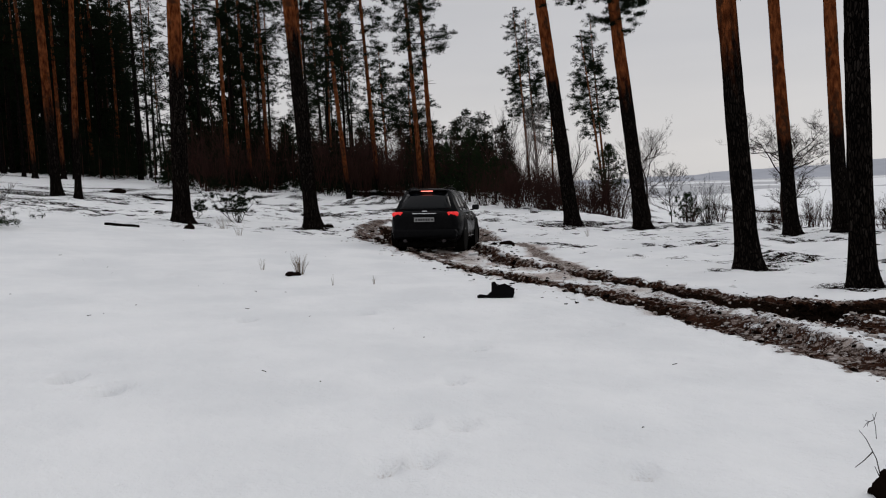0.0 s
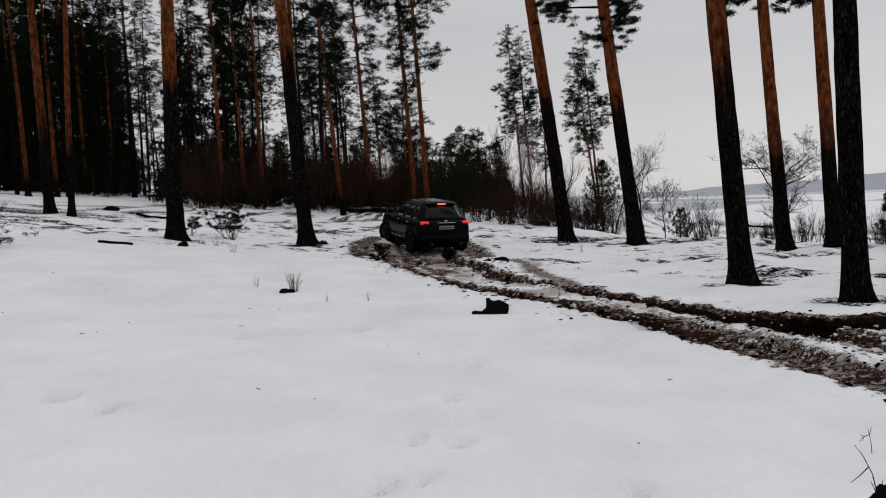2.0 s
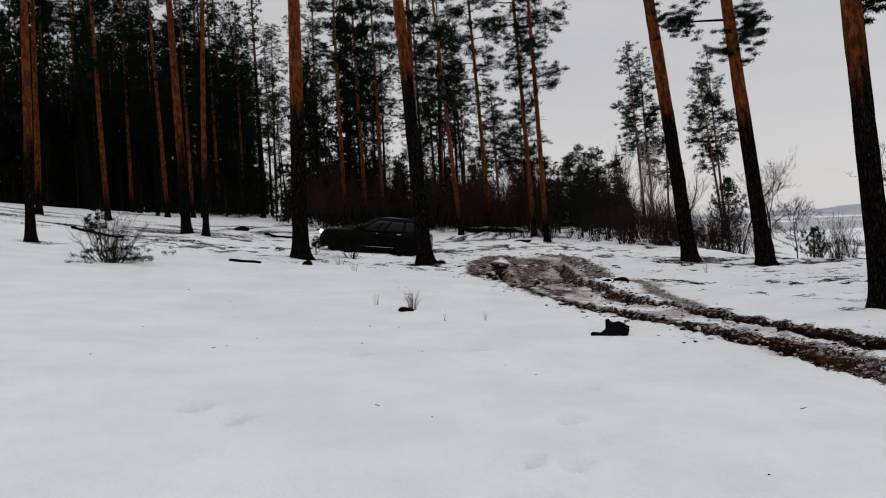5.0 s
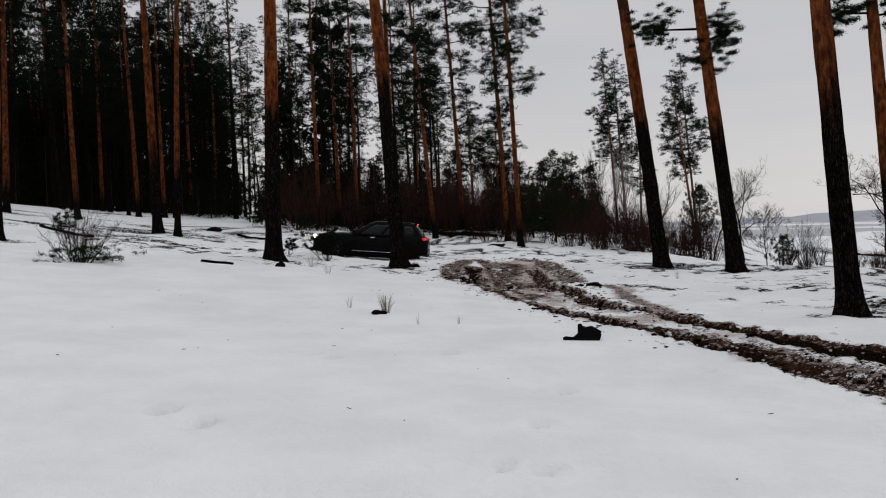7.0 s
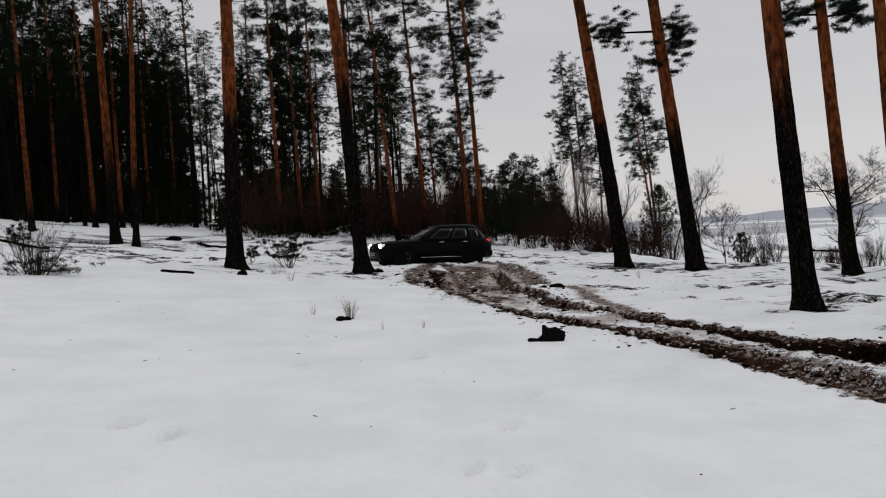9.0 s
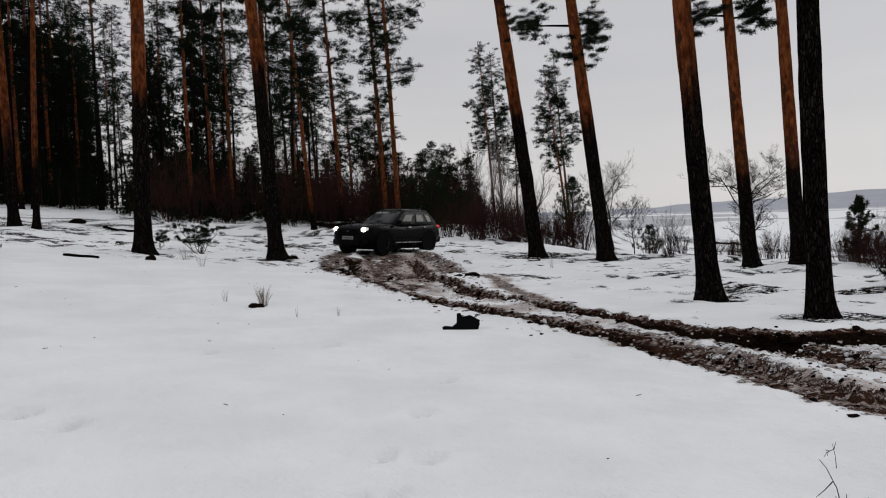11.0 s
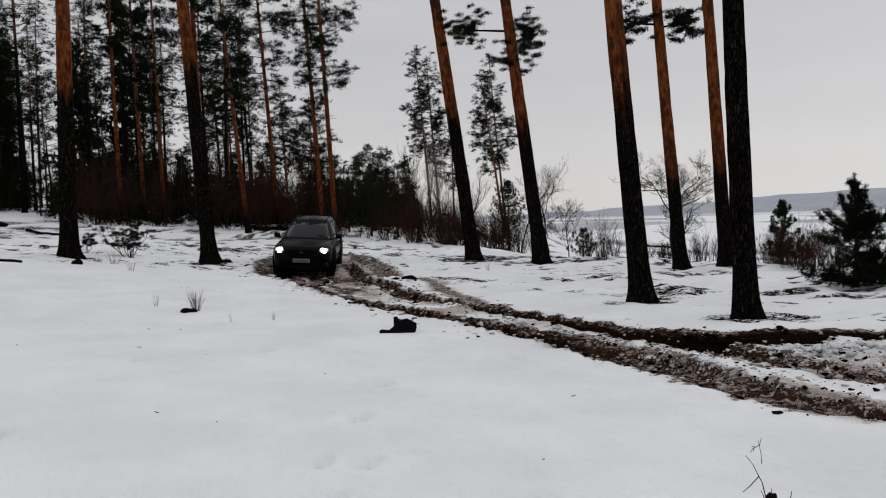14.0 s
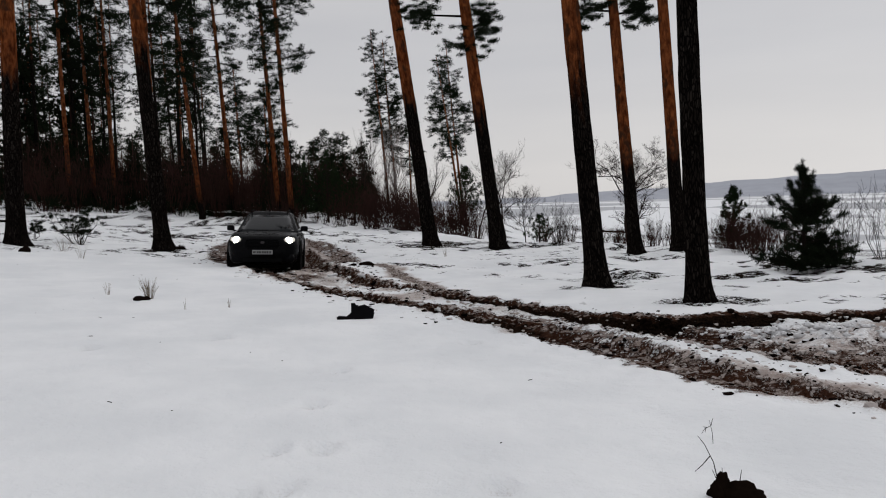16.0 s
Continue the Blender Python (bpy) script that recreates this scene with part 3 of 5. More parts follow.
def build_near_pines():
    for k, (x, y, sx, sy, r, orange) in enumerate(PINES):
        height = 21 + (k * 37 % 5)
        # the last stems, by the wood, get canopy shade in their bark colour
        parts = pine_parts(100 + k, height, r, orange, 13.0, 34, 2.0, 0.7, 0, 28, 110, 0.66 if k > 7 else 1.0)
        if k == 3:  # low boughs that hang beside the stem
            rng = np.random.default_rng(7)
            for dx, dz, n in ((-1.65, 8.55, 60), (0.55, 8.1, 80), (-0.35, 7.35, 26)):
                foot = np.array([0, 0, dz - 0.2])
                parts[1].add(*tube(np.array([foot, foot + np.array([dx * 0.6, 0.1, 0.15]), foot + np.array([dx * 1.3, 0.2, 0.3])]), [0.05, 0.035, 0.015], 5))
                for _ in range(n):
                    p = np.array([dx + rng.normal() * (0.34 if dx < -1 else 0.24), rng.normal() * 0.4, dz + rng.normal() * (0.42 if dx > 0 else 0.30)])
                    parts[2].add(*clump(rng, p, 0.20, 150, 0.08, 0.012))
        if k == 5:
            rng = np.random.default_rng(8)
            for dx, dz, n in ((-0.75, 7.5, 40), (0.8, 7.4, 52)):
                foot = np.array([0, 0, dz - 0.1])
                parts[1].add(*tube(np.array([foot, foot + np.array([dx, 0.1, 0.1])]), [0.04, 0.02], 5))
                for _ in range(n):
                    p = np.array([dx + rng.normal() * 0.30, rng.normal() * 0.35, dz + rng.normal() * 0.3])
                    parts[2].add(*clump(rng, p, 0.19, 150, 0.08, 0.012))
        pine_tree(leaning(x, y, sx, sy), parts, "tall pine with dark plated bark turning orange higher up", "tall pines")


build_near_pines()

# x, y, lean in x and y, radius
BACK_PINES = [
    (-24.60, 42.09, -0.028, -0.017, 0.19), (-26.90, 53.68, -0.044, -0.004, 0.17), (-28.33, 41.48, 0.010, 0.007, 0.21),
    (-33.50, 60.92, -0.004, -0.002, 0.19), (-30.86, 71.84, -0.011, -0.005, 0.19), (-30.89, 77.89, 0.003, 0.001, 0.23), (-27.12, 58.18, -0.014, -0.006, 0.20),
    (-15.70, 59.76, -0.013, -0.003, 0.19), (-14.79, 62.73, -0.026, -0.006, 0.16), (-13.26, 62.10, -0.021, -0.005, 0.18), (-6.00, 51.72, -0.087, -0.011, 0.16),
    (-4.57, 57.14, -0.057, -0.005, 0.22), (-1.30, 50.14, -0.053, -0.002, 0.17), (-0.50, 46.38, -0.045, -0.001, 0.21), (-7.49, 45.34, -0.017, -0.003, 0.13)]
FAR_PINES = [(8.31, 77.56, -0.072, 0.007, 17.0), (9.37, 79.45, -0.055, 0.006, 16.6), (14.80, 74.55, -0.13, 0.028, 15.3), (15.38, 76.47, -0.073, 0.014, 17.0), (12.07, 89.19, -0.001, 0.0, 11.5), (-11.45, 84.23, 0.006, 0.001, 18.5), (-4.3, 64.0, -0.03, 0.0, 11.0), (-2.4, 66.5, -0.02, 0.0, 10.0)]


def build_back_pines():
    protos = []
    for k in range(5):
        # bark kept partly dark to stand for shade at the wood's edge
        protos.append(pine_parts(200 + k, 21 + k * 0.8, 0.165, 0.8, 8.0 + 0.9 * (k % 3), 34, 1.5, 1.45, 9, bare=0.66))
    first = {}
    for k, (x, y, sx, sy, r) in enumerate(BACK_PINES):
        p = k % 5
        m = leaning(x, y, sx, sy, 1.0 + 0.05 * ((k * 7) % 3 - 1), k * 1.9)
        if p in first:
            copy_thing(first[p], m)
        else:
            first[p] = pine_tree(m, protos[p], "slender orange-barked pine with an airy crown at the wood's edge", "pines at the wood's edge")
    for k, (x, y, sx, sy, h) in enumerate(FAR_PINES):
        pine_tree(leaning(x, y, sx, sy), pine_parts(260 + k, h, 0.13, 2.0, 0.36 * h, 40, 1.35, 1.2, 4), "thin pine with a narrow layered crown among bare birches", "thin pines by the shore")
    # the depth of the wood
    rng = np.random.default_rng(5)
    # orange starts high and dull: the crowns' shade is put into the bark
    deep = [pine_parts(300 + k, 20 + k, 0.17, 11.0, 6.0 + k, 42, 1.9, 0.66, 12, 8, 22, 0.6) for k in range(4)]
    kept, made = [], {}
    tries = 0
    while len(kept) < 145 and tries < 6000:
        tries += 1
        az, d = radians(rng.uniform(-46, -6)), rng.uniform(62, 135)
        x, y = d * math.sin(az), d * math.cos(az)
        if min([math.hypot(x - a, y - b) for a, b in kept] + [9]) < 3.6 or (x > -24 and y < 66):
            continue
        if math.degrees(az) > -24 and rng.uniform() < (0.35 if math.degrees(az) < -19 else 0.6 if math.degrees(az) < -11.5 else 0.85):
            continue
        kept.append((x, y))
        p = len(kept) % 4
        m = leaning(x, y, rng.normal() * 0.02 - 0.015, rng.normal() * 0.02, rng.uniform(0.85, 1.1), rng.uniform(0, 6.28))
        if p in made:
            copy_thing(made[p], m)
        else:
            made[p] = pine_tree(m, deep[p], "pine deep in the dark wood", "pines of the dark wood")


build_back_pines()


# ---- undergrowth, young trees and bare trees ----
def young_pine(rng, wood, green, foot, height, spread, tufts=1.0, needle=0.11, width=0.010, low=0.09, taper=0.75):
    """A young pine: whorls of rising branches set with short needles."""
    foot = np.asarray(foot, float)
    wood.add(*tube(np.array([foot - [0, 0, 0.1], foot + [0, 0, height * 0.5], foot + [0, 0, height]]), [0.03 * height ** 0.7, 0.018 * height ** 0.7, 0.006], 6))
    whorls = max(5, int(height / 0.19))
    for w in range(whorls):
        f = (w + 0.4) / whorls
        z = height * (low + (1 - low) * f ** 1.02) * rng.uniform(0.94, 1.06)
        n = rng.integers(5, 8)
        a0 = rng.uniform(0, 6.28)
        for b in range(n):
            a = a0 + b * 6.28 / n + rng.normal() * 0.2
            L = spread * 0.5 * (1 - f) ** taper * rng.uniform(0.45, 1.35) + 0.08 * height * (1 - f)
            tip = foot + [math.cos(a) * L, math.sin(a) * L, z + L * (rng.uniform(-0.05, 0.6) if f < 0.25 else rng.uniform(0.1, 0.85))]
            base = foot + [0, 0, z]
            wood.add(*tube(np.array([base, base * 0.5 + tip * 0.5 - [0, 0, 0.05 * L], tip]), [0.010, 0.007, 0.004], 3, False))
            k = max(2, int(L / 0.12 * tufts))
            shoot = tip + [rng.normal() * 0.03, rng.normal() * 0.03, rng.uniform(0.05, 0.13) * height ** 0.6]
            wood.add(*tube(np.array([tip, shoot]), [0.004, 0.003], 3, False))
            for q in range(3):
                green.add(*clump(rng, tip + (shoot - tip) * (q + 0.5) / 3, needle * 0.4, int(16 * tufts) + 4, needle * 0.8, width, 1.2))
            for q in range(k):
                g = 0.12 + 0.88 * (q + 1) / k
                green.add(*clump(rng, base * (1 - g) + tip * g - [0, 0, 0.05 * L * math.sin(math.pi * g)], needle * 0.55, int(22 * tufts) + 5, needle, width, 0.9))
    for q in range(4):
        green.add(*clump(rng, foot + [0, 0, height * (0.8 + 0.06 * q)], needle * 0.5, 22, needle, width, 1.0))


def bare_tree(rng, wood, foot, height, spread, trunk, levels=4, upright=0.5, sway=0.25):
    """A leafless tree or bush, branch by branch down to the twigs."""
    def grow(p, d, L, r, level):
        n = 4
        path = [p]
        q = p.copy()
        for s in range(n):
            d = d + rng.normal(size=3) * sway * 0.5 + np.array([0, 0, 0.06 * upright])
            d = d / np.linalg.norm(d)
            q = q + d * L / n
            path.append(q.copy())
        path = np.array(path)
        wood.add(*tube(path, np.linspace(r, r * 0.5, n + 1), 6 if level == 0 else 3, level == 0))
        if level >= levels:
            return
        kids = int(rng.integers(4, 7)) if level in (1, 2) else 4 if level else int(rng.integers(9, 13))
        for c in range(kids):
            f = rng.uniform(0.3, 1.0) if level else rng.uniform(0.35, 1.0)
            i = min(n - 1, int(f * n))
            at = path[i] + (path[i + 1] - path[i]) * (f * n - i)
            a = rng.uniform(0, 6.28)
            out = np.array([math.cos(a), math.sin(a), 0.0])
            dd = d * upright + out * (1 - upright * 0.5) * spread + np.array([0, 0, 0.25 * upright])
            grow(at, dd / np.linalg.norm(dd), L * rng.uniform(0.42, 0.62), max(r * 0.42, 0.004), level + 1)
    grow(np.asarray(foot, float) - [0, 0, 0.1], np.array([0, 0, 1.0]), height * 0.62, trunk, 0)


def bush(rng, wood, foot, height, width, stems, r=0.008, levels=1):
    """A leafless bush: many stems from one foot, with side twigs."""
    foot = np.asarray(foot, float)
    for s in range(stems):
        a, o = rng.uniform(0, 6.28), rng.uniform(0.05, 1) ** 0.7
        h = height * rng.uniform(0.55, 1.05) * (1 - 0.25 * o)
        lean = np.array([math.cos(a), math.sin(a), 0]) * o * width * 0.5
        start = foot + lean * 0.25
        k = np.linspace(0, 1, 4)
        path = start + k[:, None] * lean * 0.8 + k[:, None] * np.array([0, 0, h]) + rng.normal(size=(4, 3)) * 0.055 * h
        path[0] = start - [0, 0, 0.08]
        wood.add(*tube(path, np.linspace(r, r * 0.35, 4), 3, False))
        for t in range(5 + 3 * levels):
            f = rng.uniform(0.3, 1)
            p = start + f * lean * 0.8 + np.array([0, 0, f * h])
            q = p + np.array([rng.normal() * 0.10 * h, rng.normal() * 0.10 * h, rng.uniform(0.06, 0.24) * h])
            wood.add(*tube(np.array([p, (p + q) / 2 + rng.normal(size=3) * 0.01, q]), [r * 0.5, r * 0.4, r * 0.25], 3, False))


def set_young_pine(seed, x, y, height, spread, label, name="young_pine", tufts=1.0, needle=0.11, width=0.010, mat=None, low=0.09, taper=0.75):
    rng = np.random.default_rng(seed)
    wood, green = Bag(), Bag()
    young_pine(rng, wood, green, (0, 0, 0), height, spread, tufts, needle, width, low, taper)
    t = thing(name, label, "young pine", pose(x, y, ground_z(x, y)))
    tagged(part_np("branchwork", wood, M_TWIG, t), kind="stuff")
    tagged(part_np("foliage", green, mat or M_NEEDLE_LIGHT, t, "dark green needles", smooth=False), kind="stuff")
    return t


def set_sapling(seed, x, y, height, stems, spread, label):
    """A starved pine sapling: a few crooked stems, bare but for round tufts on the upturned twigs."""
    rng = np.random.default_rng(seed)
    wood, green = Bag(), Bag()
    for s in range(stems):
        a = rng.uniform(0, 6.28)
        o = spread * rng.uniform(0.25, 1.0)
        h = height * (1.05 - 0.45 * o / spread) * rng.uniform(0.75, 1.05)
        k = np.linspace(0, 1, 6)
        lean = np.array([math.cos(a), 0.7 * math.sin(a), 0]) * o
        path = (k ** 0.8)[:, None] * lean + (k ** 1.25)[:, None] * np.array([0, 0, h]) + rng.normal(size=(6, 3)) * 0.035
        path[0] = [0, 0, -0.1]
        wood.add(*tube(path, np.linspace(0.017, 0.006, 6), 5, False))
        for t in range(10):
            f = rng.uniform(0.4, 1.0) if t else 1.0
            p = np.array([np.interp(f, k, path[:, c]) for c in range(3)])
            b = rng.uniform(0, 6.28)
            tip = p + np.array([math.cos(b) * 0.24, math.sin(b) * 0.24, rng.uniform(0.02, 0.2)]) * rng.uniform(0.5, 1.2) * (1 if t else 0.2)
            wood.add(*tube(np.array([p, (p + tip) / 2 - [0, 0, 0.02], tip]), [0.006, 0.005, 0.004], 3, False))
            green.add(*clump(rng, tip, 0.09 * rng.uniform(0.6, 1.25), 90, 0.065, 0.008, 0.7))
    t = thing("young_pine", label, "young pine", pose(x, y, ground_z(x, y)))
    tagged(part_np("branchwork", wood, M_TWIG, t), kind="stuff")
    tagged(part_np("foliage", green, M_NEEDLE, t, "dark green needles", smooth=False), kind="stuff")
    return t


def set_bank_pine(seed, x, y, height, spread, label):
    """A bushy young pine: a broad skirt of needled branches under a loose pointed top."""
    rng = np.random.default_rng(seed)
    wood, green = Bag(), Bag()
    wood.add(*tube(np.array([[0, 0, -0.1], [0.02, 0, height * 0.5], [0, 0.02, height]]), [0.05, 0.03, 0.008], 7))
    for q in range(5):
        green.add(*clump(rng, np.array([0, 0.02, height * (0.84 + 0.035 * q)]), 0.05, 60, 0.06, 0.007, 1.3))
    for b in range(150):
        f = rng.uniform() ** 1.7
        z = height * (0.03 + 0.87 * f)
        edge = (0.78 + 0.22 * min(1, f / 0.12)) * (1 - f) ** 1.15 + 0.08
        L = spread * edge * rng.uniform(0.45, 1.08)
        a = rng.uniform(0, 6.28)
        lift = rng.uniform(-0.06, 0.22) if f < 0.25 else rng.uniform(0.15, 0.75)
        out = np.array([math.cos(a), math.sin(a), 0])
        base = np.array([0, 0, z])
        tip = base + out * L + [0, 0, lift * L]
        wood.add(*tube(np.array([base, base * 0.45 + tip * 0.55 - [0, 0, 0.06 * L], tip]), [0.011, 0.008, 0.004], 4, False))
        side = np.array([-out[1], out[0], 0])
        for t in range(3 + int(5 * L)):
            g = rng.uniform(0.3, 1.0)
            root = base + (tip - base) * g
            end = root + side * rng.normal() * 0.20 * L + out * 0.12 * L + [0, 0, rng.uniform(0.03, 0.16)]
            wood.add(*tube(np.array([root, end]), [0.005, 0.003], 3, False))
            for q in range(3):
                green.add(*clump(rng, root + (end - root) * (0.35 + 0.33 * q), 0.055, 26, 0.058, 0.007, 0.9))
        green.add(*clump(rng, tip, 0.06, 40, 0.06, 0.007, 1.2))
    t = thing("young_pine", label, "young pine", pose(x, y, ground_z(x, y)))
    tagged(part_np("branchwork", wood, M_TWIG, t), kind="stuff")
    tagged(part_np("foliage", green, M_NEEDLE, t, "dark green needles", smooth=False), kind="stuff")
    return t


def set_bare_tree(seed, x, y, height, spread, trunk, label, levels=4, upright=0.5, mat=None, name="bare_tree", sway=0.25):
    rng = np.random.default_rng(seed)
    wood = Bag()
    bare_tree(rng, wood, (0, 0, 0), height, spread, trunk, levels, upright, sway)
    t = thing(name, label, "bare tree", pose(x, y, ground_z(x, y)))
    tagged(part_np("branchwork", wood, mat or M_TWIG, t), kind="stuff")
    return t


def set_bush(seed, x, y, height, width, stems, label, mat=None, r=0.008):
    rng = np.random.default_rng(seed)
    wood = Bag()
    bush(rng, wood, (0, 0, 0), height, width, stems, r)
    t = thing("bare_bush", label, "bush", pose(x, y, ground_z(x, y)))
    tagged(part_np("branchwork", wood, mat or M_TWIG, t), kind="stuff")
    return t


def build_shore():
    for k, (x, y, h, w) in enumerate([(1.62, 49.97, 4.2, 2.7), (0.27, 54.0, 3.9, 2.3), (3.16, 48.9, 2.7, 2.3), (-1.97, 59.97, 3.9, 2.4), (2.3, 53.0, 3.2, 2.3)]):
        set_young_pine(400 + k, x, y, h, w, "bushy young pine in front of the wood", tufts=0.5, needle=0.12, width=0.012, taper=1.0)
    set_young_pine(410, 9.18, 45.07, 3.9, 1.9, "small round-topped pine among bare bushes", tufts=0.6, needle=0.12, width=0.012, low=0.35)
    set_bank_pine(411, 10.36, 15.45, 2.35, 1.15, "bushy young pine with rising shoots on the bank")
    set_young_pine(412, 13.33, 23.48, 1.9, 0.95, "small young pine among brown brush", tufts=1.0, needle=0.10, width=0.011)
    set_young_pine(413, 8.89, 29.70, 1.05, 1.0, "low young spruce at the bank's edge", tufts=0.7, needle=0.09, width=0.010)
    set_sapling(414, -7.59, 29.71, 1.5, 10, 1.3, "sparse crooked pine sapling with tufted twigs in the snow")
    set_sapling(415, -9.57, 31.61, 0.85, 3, 0.28, "tiny pine sapling in the snow")
    set_sapling(416, -17.13, 28.64, 1.3, 5, 0.45, "small pine sapling behind a bare bush")
    set_bare_tree(420, 10.87, 42.64, 5.6, 0.6, 0.065, "bare crooked tree below the bank", 4, 0.6, sway=0.5)
    set_bare_tree(421, 11.09, 50.80, 6.6, 0.5, 0.06, "bare slim tree below the bank", 4, 0.7, sway=0.45)
    set_bare_tree(422, 10.14, 36.62, 2.9, 0.6, 0.03, "small bare tree below the bank", 4, 0.6, sway=0.4)
    set_bare_tree(523, 13.01, 31.41, 5.4, 0.95, 0.075, "bare oak with a wide round crown by the lake", 5, 0.55, sway=0.36)
    for k, (x, y, h) in enumerate([(5.59, 59.74, 7.0), (4.63, 57.81, 5.4), (6.6, 58.5, 6.0), (3.8, 62.0, 6.4), (7.6, 60.5, 5.2), (9.6, 61.0, 5.0)]):
        set_bare_tree(430 + k, x, y, h, 0.5, 0.05, "thin pale bare birch", 3, 1.0, M_PALETWIG if k % 2 == 0 else M_TWIG, "birch_tree")
    set_bush(440, 9.64, 29.46, 1.75, 1.5, 46, "dense bare bush at the bank's edge")
    set_bush(441, 12.48, 16.89, 2.0, 0.8, 14, "thin bare bush on the bank", r=0.007)
    set_bush(442, 12.44, 15.66, 2.0, 1.2, 22, "bare bush on the bank", r=0.007)
    set_bush(443, 13.4, 15.9, 1.7, 1.2, 20, "bare bush on the bank", r=0.007)
    set_bush(444, -12.38, 21.16, 1.65, 2.7, 52, "bare spreading bush in the snow", r=0.011)
    rng = np.random.default_rng(19)
    low = Bag()
    for _ in range(80):
        p = np.array([rng.normal() * 0.62, rng.normal() * 0.5, rng.uniform(0.03, 0.45)])
        low.add(*clump(rng, p, 0.13, 40, 0.09, 0.010))
    t = thing("young_pine", "low pine seedling under a bare bush", "young pine", pose(-12.1, 21.2, ground_z(-12.1, 21.2)))
    tagged(part_np("foliage", low, M_NEEDLE_LIGHT, t, smooth=False), kind="stuff")
    # thickets along the bank
    rng = np.random.default_rng(9)
    wood = Bag()
    for x0, y0, x1, y1, n, h in ((2.4, 46.5, 6.4, 41.5, 26, 2.6), (4.5, 44.0, 8.6, 40.0, 22, 2.7), (6.5, 42.0, 9.5, 39.0, 11, 2.2), (3.0, 52.0, 9.5, 47.0, 22, 3.6), (-4.0, 52.5, 2.0, 47.5, 14, 1.5), (9.0, 34.0, 10.5, 31.5, 6, 1.2)):
        for _ in range(n):
            f = rng.uniform()
            x, y = x0 + (x1 - x0) * f + rng.normal() * 0.7, y0 + (y1 - y0) * f + rng.normal() * 0.7
            bush(rng, wood, (x, y, ground_z(x, y)), h * rng.uniform(0.5, 1.1), h * 0.7, 13, 0.013)
    t = thing("thicket", "reddish-brown leafless thicket along the bank", "thicket", kind="stuff")
    tagged(part_np("branchwork", wood, M_REDTWIG, t), kind="stuff")
    wood = Bag()
    for x0, y0, x1, y1, n, h in ((12.0, 27.5, 13.4, 23.5, 17, 1.35), (12.9, 23.5, 13.6, 20.0, 18, 1.5), (12.2, 21.5, 13.3, 17.6, 18, 1.6), (10.7, 28.8, 12.2, 27.2, 12, 0.9)):
        for _ in range(n):
            f = rng.uniform()
            x, y = x0 + (x1 - x0) * f + rng.normal() * 0.25, y0 + (y1 - y0) * f + rng.normal() * 0.3
            bush(rng, wood, (x, y, ground_z(x, y)), h * rng.uniform(0.45, 1.05), h * 0.55, 12, 0.008)
    t = thing("thicket", "brown leafless brush on the bank above the lake", "thicket", kind="stuff")
    tagged(part_np("branchwork", wood, M_REDTWIG, t), kind="stuff")


build_shore()


